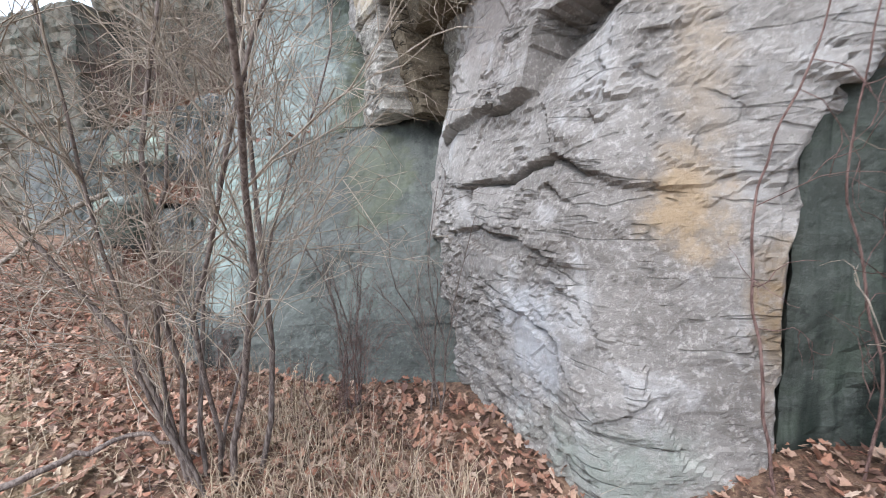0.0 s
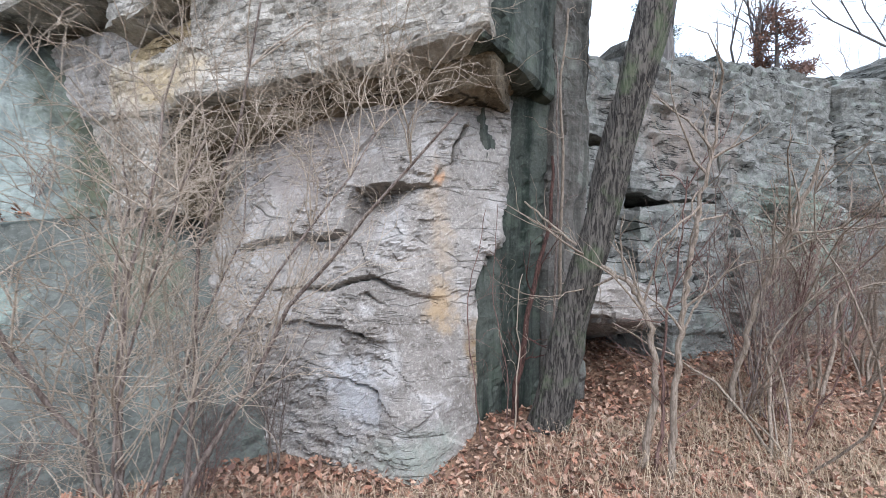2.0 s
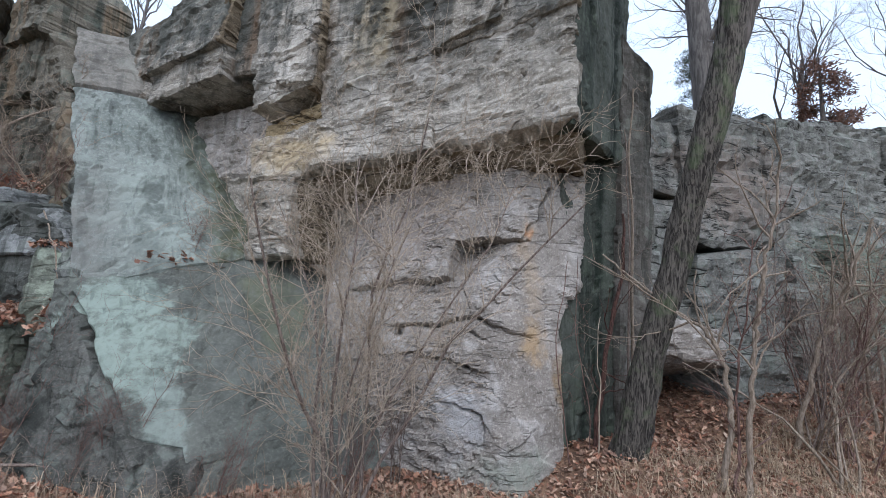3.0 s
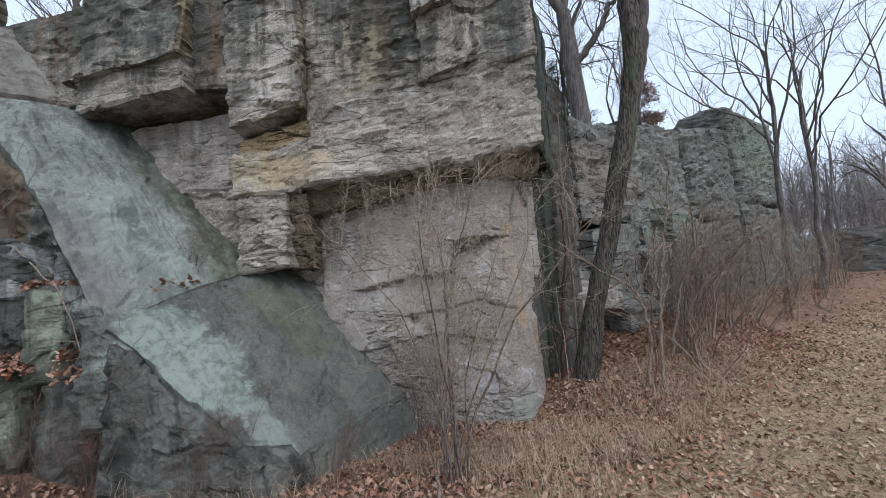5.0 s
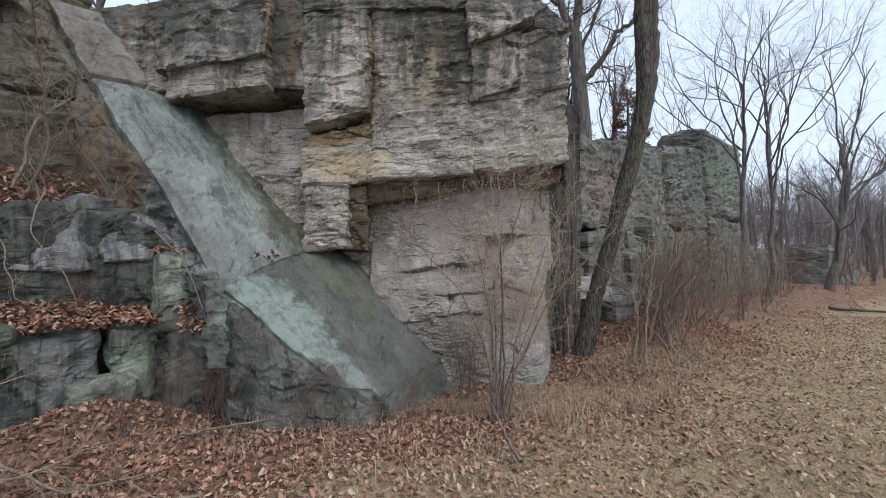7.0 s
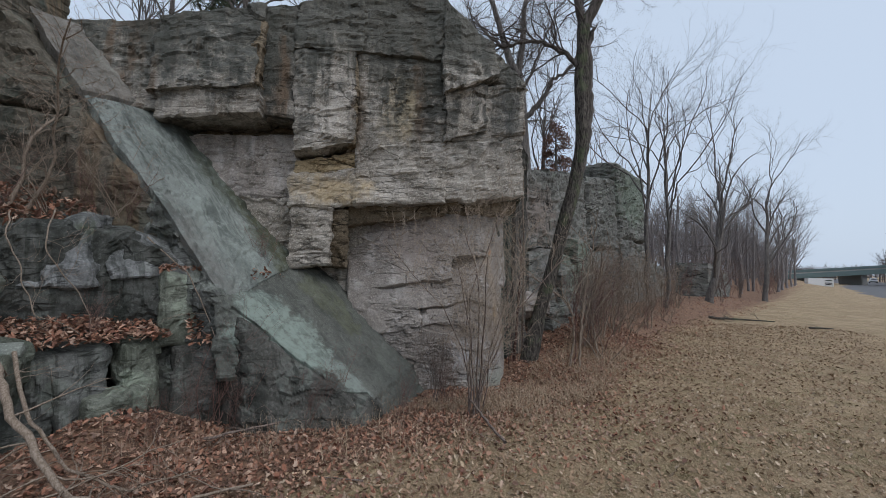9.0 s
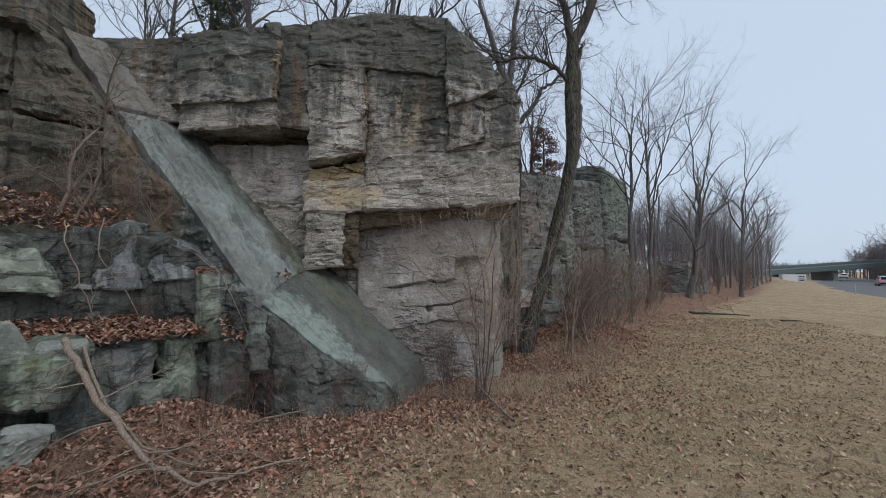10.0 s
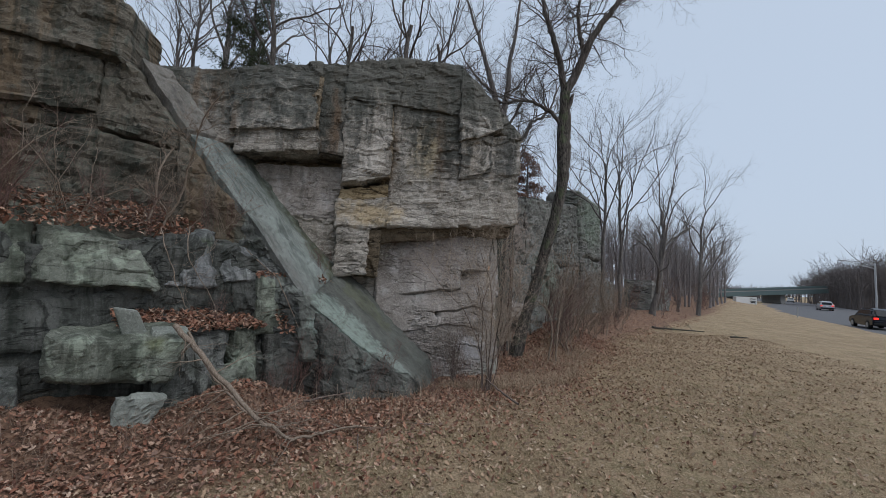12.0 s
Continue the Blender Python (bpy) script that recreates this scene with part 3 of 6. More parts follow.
class Wood:
    """Stems and twigs gathered into one mesh."""

    def __init__(self):
        self.v, self.f, self.n = [], [], 0

    def tube(self, pts, radii, sides=5):
        bent_tube(self.v, self.f, pts, radii, sides, self.n)
        self.n += len(self.v[-1])

    def grow(self, rng, p, d, length, r, depth, spread=0.7, up=0.15, sides=5, kids=4, taper=0.35, wander=0.16, steps=6, keep=(0.52, 0.72), start=0.25):
        p, d = np.array(p, float), np.array(d, float)
        d /= np.linalg.norm(d)
        pts, radii = [p.copy()], [r]
        for i in range(steps):
            d = d + rng.normal(0, wander, 3) + np.array([0, 0, up * 0.4])
            d /= np.linalg.norm(d)
            p = p + d * length / steps
            pts.append(p.copy())
            radii.append(r * (1 - (1 - taper) * (i + 1) / steps))
        self.tube(pts, radii, sides)
        if depth <= 0:
            return
        for k in range(kids):
            t = start + (1 - start) * (k + rng.random()) / kids
            i = min(steps - 1, int(t * steps))
            q = pts[i] + (pts[i + 1] - pts[i]) * (t * steps - i)
            dd = pts[i + 1] - pts[i]
            dd /= np.linalg.norm(dd)
            side = rng.normal(0, 1, 3)
            side -= dd * (side @ dd)
            side /= max(np.linalg.norm(side), 1e-6)
            nd = dd + side * spread * rng.uniform(0.7, 1.3) + np.array([0, 0, up])
            rr = max(radii[i] * rng.uniform(0.5, 0.7), 0.002)
            self.grow(rng, q, nd, length * rng.uniform(*keep) * (1.15 - 0.5 * t), rr, depth - 1, spread, up, max(3, sides - 1), kids, taper, wander * 1.15, max(3, steps - 1), keep, 0.15)

    def make(self, name, mat, parent, label=""):
        return mesh_object(name, np.concatenate(self.v), np.concatenate(self.f), mat, parent, label, smooth=True)


# ---- ground ----
FOOT = np.array([(-30, 13), (-9, 7.6), (-5.2, 5.9), (-4.2, 4.9), (-2.4, 3.9), (-0.8, 2.7), (0.9, 1.35), (1.9, 1.1), (4, 0.35), (8, -1.2), (14, -4.2), (32, -14.3), (60, -28.0), (100, -46.5), (180, -83)], float)


ROAD = np.array([(-60, 1.0), (-20, -8.6), (0, -14.0), (21, -20.2), (31, -23.6), (45, -27.5), (60, -33.0), (80, -43.0), (110, -58.0), (170, -86.0), (300, -140.0)], float)


def foot_distance(x, y):
    """Distance in front of (positive) or behind the foot of the rocks."""
    best = np.full(x.shape, 1e9)
    sign = np.ones(x.shape)
    for (x0, y0), (x1, y1) in zip(FOOT[:-1], FOOT[1:]):
        dx, dy = x1 - x0, y1 - y0
        t = np.clip(((x - x0) * dx + (y - y0) * dy) / (dx * dx + dy * dy), 0, 1)
        d = np.hypot(x - x0 - t * dx, y - y0 - t * dy)
        side = np.where((y - y0) * dx - (x - x0) * dy > 0, -1.0, 1.0)
        near = d < best
        best, sign = np.where(near, d, best), np.where(near, side, sign)
    return best * sign


def ground_height(x, y):
    x, y = np.asarray(x, float), np.asarray(y, float)
    d = foot_distance(x, y)
    flat = np.stack([x, y, x * 0], -1).reshape(-1, 3)
    bump = (fbm(flat * 0.8, 4, 3) - 0.5).reshape(x.shape) * 0.10 + (fbm(flat * 0.13, 8, 2) - 0.5).reshape(x.shape) * 0.25 * sstep(4, 20, np.abs(d)) * np.where(d > 0, 0.3, 1.0)
    left = sstep(-2.0, -5.0, x)
    h = 0.03 + bump + 0.17 * sstep(1.6, 0.0, d) * np.maximum(sstep(0.9, 1.7, x), left) - 0.1 * sstep(1.2, 0.2, d) * sstep(-1.5, -0.4, x) * sstep(1.5, 0.8, x)
    h += left * 0.5 * sstep(-0.6, -1.4, d)
    h += (5.3 + 1.2 * sstep(-8, -40, d)) * np.where(x < -1.5, sstep(-4.5, -8.0, d), sstep(-2.3, -4.2, d)) * (1 - 0.8 * sstep(11, 17, x))
    h -= 0.42 * sstep(5.0, 16.0, d)
    h -= 0.5 * sstep(0.3, 5.0, np.interp(x, ROAD[:, 0], ROAD[:, 1]) - y)
    h += 0.42 * sstep(1.5, -0.4, d) * sstep(2.6, 4.2, x) * sstep(30, 18, x)
    h += 0.34 * np.exp(-((x + 5.4) / 0.8) ** 2 - ((y - 6.2) / 0.5) ** 2)
    # a heap of leaves and soil against the tumbled rocks
    h += 0.36 * np.exp(-((x + 3.25) / 0.8) ** 2 - ((y - 5.0) / 0.5) ** 2)
    return h


def axis(core0, core1, step, far, grow=1.13):
    a = list(np.arange(core0, core1 + 1e-6, step))
    s, v = step, core1
    while v < far:
        s *= grow
        v += s
        a.append(v)
    s, v = step, core0
    while v > -far:
        s *= grow
        v -= s
        a.insert(0, v)
    return np.array(a)


def build_ground():
    gx, gy = axis(-11.0, 16.0, 0.13, 1800.0), axis(-7.0, 9.0, 0.13, 1800.0)
    x, y = np.meshgrid(gx, gy, indexing="ij")
    z = ground_height(x, y)
    fl = np.stack([x, y, z], -1).reshape(-1, 3)
    z = z + (fbm(fl * np.array([4.5, 4.5, 0]), 77, 2).reshape(z.shape) - 0.5) * 0.05 * sstep(20, 8, np.hypot(x, y))
    idx = np.arange(x.size).reshape(x.shape)
    f = np.stack([idx[:-1, :-1], idx[1:, :-1], idx[1:, 1:], idx[:-1, 1:]], -1).reshape(-1, 4)
    ob = mesh_object("ground", np.stack([x, y, z], -1).reshape(-1, 3), f, M_GROUND, smooth=True)
    lit = 1 - sstep(0.5, 2.1, foot_distance(x, y))
    at = ob.data.attributes.new("litter", "FLOAT", "POINT")
    at.data.foreach_set("value", lit.ravel().astype(np.float32))
    return tagged(ob, "dry winter lawn with brown leaf litter along the rocks", "ground", kind="structure")


build_ground()

# ---- the main overhanging rock ----
main = thing("rock_outcrop", "tall overhanging sandstone outcrop with bedded grey and ochre blocks", "rock outcrop")
FB = lambda *a, **k: face_block(main, *a, **k)
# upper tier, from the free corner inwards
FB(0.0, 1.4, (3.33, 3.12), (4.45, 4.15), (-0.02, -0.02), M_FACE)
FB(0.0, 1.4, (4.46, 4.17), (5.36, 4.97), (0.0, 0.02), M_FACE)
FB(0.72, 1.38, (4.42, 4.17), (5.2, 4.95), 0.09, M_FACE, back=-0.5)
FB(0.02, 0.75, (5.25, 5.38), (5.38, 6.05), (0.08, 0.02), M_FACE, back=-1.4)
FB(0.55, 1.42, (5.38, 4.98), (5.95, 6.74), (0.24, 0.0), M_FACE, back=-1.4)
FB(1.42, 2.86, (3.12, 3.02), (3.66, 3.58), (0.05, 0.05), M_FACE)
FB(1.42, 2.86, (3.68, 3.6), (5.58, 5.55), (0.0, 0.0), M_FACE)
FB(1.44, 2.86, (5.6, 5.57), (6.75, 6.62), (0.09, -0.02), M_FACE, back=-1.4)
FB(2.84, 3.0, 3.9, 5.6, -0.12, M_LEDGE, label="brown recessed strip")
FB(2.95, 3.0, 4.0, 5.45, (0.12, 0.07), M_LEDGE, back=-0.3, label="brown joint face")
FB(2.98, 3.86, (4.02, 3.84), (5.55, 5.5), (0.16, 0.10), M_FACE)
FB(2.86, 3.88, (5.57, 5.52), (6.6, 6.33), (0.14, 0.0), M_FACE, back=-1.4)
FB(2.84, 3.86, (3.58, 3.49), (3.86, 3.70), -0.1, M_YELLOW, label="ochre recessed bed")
# set back and coloured dark brown to deepen the shade under the block
FB(2.84, 3.86, (3.86, 3.7), (4.1, 3.95), -0.5, M_LEDGE, label="undercut below the block, its shade deepened with brown rock")
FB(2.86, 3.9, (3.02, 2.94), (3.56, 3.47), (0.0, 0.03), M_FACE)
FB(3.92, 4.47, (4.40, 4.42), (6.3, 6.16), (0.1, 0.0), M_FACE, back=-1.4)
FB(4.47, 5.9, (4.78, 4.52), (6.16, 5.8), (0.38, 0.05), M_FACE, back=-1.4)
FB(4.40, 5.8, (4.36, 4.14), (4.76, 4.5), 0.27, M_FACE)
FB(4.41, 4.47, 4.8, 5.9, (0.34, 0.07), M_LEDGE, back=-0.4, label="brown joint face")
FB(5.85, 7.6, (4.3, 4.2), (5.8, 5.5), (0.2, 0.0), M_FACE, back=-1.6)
FB(3.94, 5.9, (3.1, 3.2), (4.2, 3.98), (-0.22, -0.26), M_LOW)
# darker rock than the wall below, so colour adds to the ledge's shadow
FB(3.94, 5.9, (4.2, 4.0), (4.5, 4.3), -0.6, M_LEDGE, label="undercut below the ledge, its shade deepened with brown rock")
FB(3.94, 5.6, (1.6, 1.6), (3.08, 3.18), (-0.30, -0.24), M_FACE)
FB(3.32, 3.9, (2.0, 1.98), (2.93, 2.92), (-0.04, -0.02), M_FACE)
FB(3.05, 3.4, (1.95, 1.98), 2.9, (-0.35, -0.10), M_LEDGE, label="ochre pillar under the overhang")
FB(2.7, 3.1, 1.6, 2.9, (-0.75, -0.55), M_FACE)
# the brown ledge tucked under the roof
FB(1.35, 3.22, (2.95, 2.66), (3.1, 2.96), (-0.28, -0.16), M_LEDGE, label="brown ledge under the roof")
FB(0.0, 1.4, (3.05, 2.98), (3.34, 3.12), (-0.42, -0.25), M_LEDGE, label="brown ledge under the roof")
# lower tier: leans back as it rises
L = lambda z: 0.0 - 0.16 * z


def low_bend(p):
    """The pale wall: hollow-backed in the middle, turned sharply back at its free corner and gently at its inner end."""
    q = p[:, :2] - O2
    u, z = q @ E2, p[:, 2]
    front = sstep(-0.9, -0.4, q @ N2)
    turn_u = 0.40 + 0.1 * np.clip(z - 0.4, 0, 1.6)
    s = turn_u - u
    s = np.where(s > 0.12, s, np.where(s < -0.12, 0.0, (s + 0.12) ** 2 / 0.48))
    out = p.copy()
    out[:, 0] += s * (1.06 - 0.447)
    out[:, 1] += s * (0.894 - 0.08 - 0.13 * np.clip(z - 0.3, 0, 2.0))
    # it overhangs a dark hollow at its far end
    out[:, 1] += 1.3 * np.maximum(out[:, 0] - 1.44, 0) * sstep(0.08, -0.12, z - np.minimum(1.32 + 1.5 * (out[:, 0] - 1.44), 1.72)) * sstep(0.0, 0.2, s)
    inner = np.maximum(u - 2.05, 0)
    bulge = 0.09 * np.exp(-((z - 1.35) / 0.75) ** 2) * sstep(0.2, 0.7, u)
    out[:, :2] += (front * (bulge - 0.3 * inner))[:, None] * N2
    return out


def off_line(u, z, line):
    """Distance to a broken line on the face, and how far above it a place lies."""
    best, above = np.full(u.shape, 9.0), np.zeros(u.shape)
    for (u0, z0), (u1, z1) in zip(line[:-1], line[1:]):
        du, dz = u1 - u0, z1 - z0
        t = np.clip(((u - u0) * du + (z - z0) * dz) / (du * du + dz * dz), 0, 1)
        a, b = u - u0 - t * du, z - z0 - t * dz
        d = np.hypot(a, b)
        above = np.where(d < best, b if abs(du) > abs(dz) else -a, above)
        best = np.minimum(d, best)
    return best, above


def low_relief(p):
    """Notch, cracks and ledges of the pale lower wall."""
    q = p[:, :2] - O2
    u, z = q @ E2, p[:, 2] + 0.10 * (fbm(p * 5.0, 12, 3) - 0.5)
    u = u + 0.08 * (fbm(p * 5.0, 14, 3) - 0.5)
    part_open = sstep(0.40, 0.56, fbm(p * 4.5, 15, 2))
    out = np.zeros(len(p))
    # three-cornered notch under a flat lintel
    inside = (z < 2.2) & (u < 1.19) & (u > 0.42)
    hyp = ((u - 0.45) * 0.42 + (z - 2.16) * 0.72) / 0.83
    out -= np.where(inside, np.clip(hyp * 0.8, 0, 0.22), 0)
    # the block beside it stands proud
    edge = np.interp(u, [1.18, 2.6], [1.78, 1.6])
    out += 0.075 * sstep(edge - 0.01, edge + 0.012, z) * sstep(1.17, 1.2, u) * sstep(2.6, 2.2, u) * sstep(2.26, 2.19, z)
    out += 0.035 * sstep(2.19, 2.215, z) * sstep(0.4, 0.5, u) * sstep(1.7, 1.2, u) * sstep(2.8, 2.3, z)
    for line, depth, lip, reach in (
            ([(1.19, 1.79), (1.5, 1.74), (1.9, 1.7), (2.45, 1.6)], 0.07, 0.012, 0.2),
            ([(0.47, 2.22), (0.4, 2.36), (0.3, 2.46), (0.27, 2.62), (0.22, 2.8)], 0.09, 0.03, 0.2),
            ([(1.78, 1.27), (1.55, 1.29), (1.3, 1.3), (1.1, 1.38), (0.9, 1.41), (0.6, 1.33), (0.4, 1.27)], 0.07, 0.03, 0.25),
            ([(2.5, 0.84), (2.25, 0.88), (1.95, 0.92), (1.75, 0.98), (1.5, 1.0), (1.15, 0.98), (0.9, 0.94)], 0.07, 0.045, 0.4),
            ([(1.74, 1.28), (1.7, 1.15), (1.76, 1.0)], 0.08, 0.03, 0.2),
            ([(-0.38, 1.72), (-0.25, 1.68), (-0.14, 1.62), (-0.08, 1.45), (-0.06, 1.2)], 0.07, 0.05, 0.3),
            ([(0.95, 1.28), (0.75, 1.24)], 0.07, 0.01, 0.1),
            ([(2.2, 0.62), (2.05, 0.45), (1.85, 0.4)], 0.05, 0.015, 0.2),
            ([(1.0, 0.62), (0.75, 0.55), (0.7, 0.42)], 0.05, 0.02, 0.25)):
        d, above = off_line(u, z, line)
        out -= 1.2 * depth * (0.25 + 0.75 * part_open) * np.exp(-(d / 0.012) ** 2)
        out += lip * sstep(reach, 0.0, d) * sstep(-0.008, 0.008, above)
    # crusty flaked patches between smoother ones
    flaky = sstep(0.45, 0.6, fbm(p * 2.1, 33, 2)) * sstep(0.1, 0.6, u)
    out += 0.03 * flaky * chips(p * np.array([9.0, 9.0, 17.0]), 91) + 0.012 * chips(p * np.array([21.0, 21.0, 38.0]), 93) * (0.15 + 0.85 * flaky)
    d = np.hypot(u - 1.7, z - 1.22)
    out -= 0.12 * np.exp(-(d / 0.05) ** 2)
    d = np.hypot(u + 0.3, z - 1.62)
    out -= 0.14 * np.exp(-(d / 0.06) ** 2)
    return out


FB(-0.18, 3.0, -0.8, (3.2, 2.9), (L(-0.8), L(3.1)), M_LOW, bend=low_bend, cells=(0.016, 0.016, 0.1), beds=0.0, rough=0.035, relief=low_relief, wander=0.04, rounding=14, upright=2.0, label="pale grey lower wall under the roof")
FB(2.9, 4.2, -0.4, 2.2, (-0.5, -0.8), M_FACE)
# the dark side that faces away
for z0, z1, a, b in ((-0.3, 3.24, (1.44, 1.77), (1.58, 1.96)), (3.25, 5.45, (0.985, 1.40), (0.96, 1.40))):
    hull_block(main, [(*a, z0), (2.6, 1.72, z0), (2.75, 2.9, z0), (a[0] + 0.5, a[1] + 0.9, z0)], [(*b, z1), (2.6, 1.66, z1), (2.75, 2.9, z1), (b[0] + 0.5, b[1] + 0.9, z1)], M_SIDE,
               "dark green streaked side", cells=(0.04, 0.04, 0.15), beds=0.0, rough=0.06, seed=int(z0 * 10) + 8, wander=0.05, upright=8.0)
hull_block(main, [(2.34, 1.68, -0.3), (2.70, 1.46, -0.3), (3.3, 1.8, -0.3), (2.8, 2.6, -0.3)], [(2.36, 1.64, 4.95), (2.72, 1.40, 4.45), (3.3, 1.9, 4.5), (2.8, 2.6, 5.0)], M_RIB,
           "pale grey upright rib behind the tree", cells=(0.04, 0.04, 0.15), beds=0.0, rough=0.07, seed=91, wander=0.06, upright=7.0)
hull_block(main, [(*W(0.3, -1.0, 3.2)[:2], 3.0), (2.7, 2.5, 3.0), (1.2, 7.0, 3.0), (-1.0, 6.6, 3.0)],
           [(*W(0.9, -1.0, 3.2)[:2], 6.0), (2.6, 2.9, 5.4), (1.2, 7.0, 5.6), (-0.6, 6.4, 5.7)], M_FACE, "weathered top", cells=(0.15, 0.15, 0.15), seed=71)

# ---- the leaning slab ----
slab = thing("leaning_slab", "pale green tilted rock slab leaning against the outcrop", "rock slab")
HB = hull_block
def slab_piece(tl, tr, br, bl, mat, thick=0.9, label="", **kw):
    """A tilted plate by the corners of its face, thickened downwards and backwards."""
    down = Vector((0.3, 0.35, -0.75)).normalized() * thick
    f = [tuple(Vector(p) + down) for p in (bl, br, tr, tl)]
    return hull_block(slab, f, [bl, br, tr, tl], mat, label, "slab_plate", cells=(0.05, 0.12, 0.05), beds=0.004, rough=0.04, **kw)


slab_piece((-2.86, 7.64, 5.47), (-1.62, 7.7, 5.66), (-1.44, 6.84, 4.48), (-2.72, 6.74, 4.26), M_UPPER, label="brown upper plate", seed=2)
slab_piece((-2.70, 6.69, 4.19), (-1.26, 6.78, 4.40), (-0.2, 5.0, 2.14), (-2.36, 4.6, 1.55), M_SLAB, label="long pale green plate", seed=3)
slab_piece((-2.40, 4.80, 1.69), (-1.48, 4.98, 1.94), (-1.48, 3.08, 0.36), (-1.88, 3.28, 0.48), M_SLAB_LOW, label="pale green patch of the lower plate", seed=6)
slab_piece((-1.52, 4.97, 1.93), (0.16, 5.3, 2.36), (0.95, 3.1, 0.32), (-1.55, 2.98, 0.28), M_SLAB_LOW, label="dark lower plate", seed=5)
slab_piece((-1.62, 3.06, 0.33), (0.95, 3.14, 0.35), (0.95, 2.75, -0.3), (-1.5, 2.72, -0.3), M_SLAB_LOW, label="dark toe of the lower plate", seed=9)
HB(slab, [(-2.0, 3.15, -0.3), (-1.45, 2.72, -0.3), (-1.1, 3.2, -0.3), (-1.7, 3.6, -0.3)],
   [(-1.92, 3.25, 0.44), (-1.52, 2.93, 0.24), (-1.2, 3.3, 0.4), (-1.7, 3.6, 0.66)], M_FOOT, "dark toe of the slab", "slab_plate", seed=17, beds=0.01, rough=0.05)
HB(slab, [(-2.55, 4.5, 0.6), (-2.25, 4.1, 0.6), (-1.7, 4.6, 0.6), (-2.0, 5.0, 0.6)],
   [(-2.46, 4.72, 1.6), (-2.28, 4.36, 1.3), (-1.8, 4.7, 1.5), (-2.1, 5.0, 1.8)], M_SLAB_LOW, "broken rock under the joint of the plates", "slab_plate", seed=18, beds=0.01, rough=0.08)
HB(slab, [(-2.72, 3.95, -0.3), (-1.72, 2.86, -0.3), (-0.2, 4.2, -0.3), (-2.0, 5.6, -0.3)],
   [(-2.34, 4.42, 1.36), (-1.84, 3.1, 0.3), (-0.6, 4.2, 0.5), (-2.0, 5.4, 1.3)], M_FOOT, "dark dripping foot of the slab", "slab_plate", seed=7, beds=0.01, rough=0.07)
HB(slab, [(-2.62, 5.8, 0.2), (-2.5, 4.7, 0.2), (-1.0, 5.2, 0.2), (-1.4, 6.6, 0.2)],
   [(-2.52, 5.75, 2.86), (-2.36, 4.66, 1.56), (-1.2, 5.0, 1.5), (-1.4, 6.2, 2.5)], M_MOSS, "grey rock side below the slab", "slab_plate", seed=8, beds=0.01, rough=0.1)

# ---- brown wall beyond the slab ----
wall = thing("rock_wall", "brown and black streaked rock wall behind the leafy ledge", "rock wall")
B2 = np.array([-2.52, 5.75])
EW, NW = np.array([-0.3, 0.954]), np.array([-0.954, -0.3])


def BW(s, d, z):
    p = B2 + s * EW + d * NW
    return (float(p[0]), float(p[1]), float(z))


def wall_block(s0, s1, zb, zt, d, back=-1.0, **kw):
    two = lambda v: v if isinstance(v, tuple) else (v, v)
    (b0, b1), (t0, t1), (d0, d1) = two(zb), two(zt), two(d)
    c = [[[BW(s, back, z), BW(s, dd, z)] for z, dd in ((b, d0), (t, d1))] for s, b, t in ((s0, b0, t0), (s1, b1, t1))]
    return rock("rock_block", c, M_BROWN, wall, seed=int(s0 * 13 + b0 * 7) + 3, cells=(0.06, 0.06, 0.2), rough=0.08, **kw)


wall_block(-0.1, 1.08, (1.5, 1.8), (2.74, 4.14), (0.08, 0.0), beds=0.02)
wall_block(1.05, 2.3, (1.8, 2.0), (3.86, 4.05), (0.06, 0.02), beds=0.02)
wall_block(1.1, 2.3, (3.9, 4.1), (4.2, 5.66), (0.03, -0.06), beds=0.02)
wall_block(2.28, 3.9, (2.0, 2.0), (4.05, 4.15), (0.08, 0.04), beds=0.025)
wall_block(2.3, 3.9, (4.07, 4.18), (4.32, 4.45), (-0.08, -0.06), beds=0.03)
wall_block(2.3, 3.9, (4.34, 4.48), (5.3, 5.5), (0.06, 0.0), beds=0.02)
wall_block(1.97, 3.9, (5.2, 5.5), (6.1, 7.8), (0.16, -0.05), beds=0.02)
wall_block(3.9, 6.6, 2.0, 4.3, (0.3, 0.15), beds=0.03)
wall_block(3.9, 6.6, 4.32, 6.9, (0.2, -0.1), beds=0.03)
for a, b, z0, z1, sd in (((-7.5, 9.6), (-4.0, 9.5), 2.0, (4.3, 4.2), 61), ((-7.8, 9.9), (-4.0, 9.7), 4.3, (6.9, 6.7), 62), ((-13, 10.5), (-7.2, 8.7), -0.2, 5.0, 63)):
    a, b = np.array(a), np.array(b)
    nb = np.array([-(b - a)[1], (b - a)[0]]) / np.linalg.norm(b - a) * 1.6
    zt = z1 if isinstance(z1, tuple) else (z1, z1)
    hull_block(wall, [(*a, z0), (*b, z0), (*(b + nb), z0), (*(a + nb), z0)], [(*a, zt[0]), (*b, zt[1]), (*(b + nb), zt[1]), (*(a + nb), zt[0])], M_BROWN, cells=(0.09, 0.09, 0.25), seed=sd, rough=0.1, beds=0.05, bed_size=0.25)

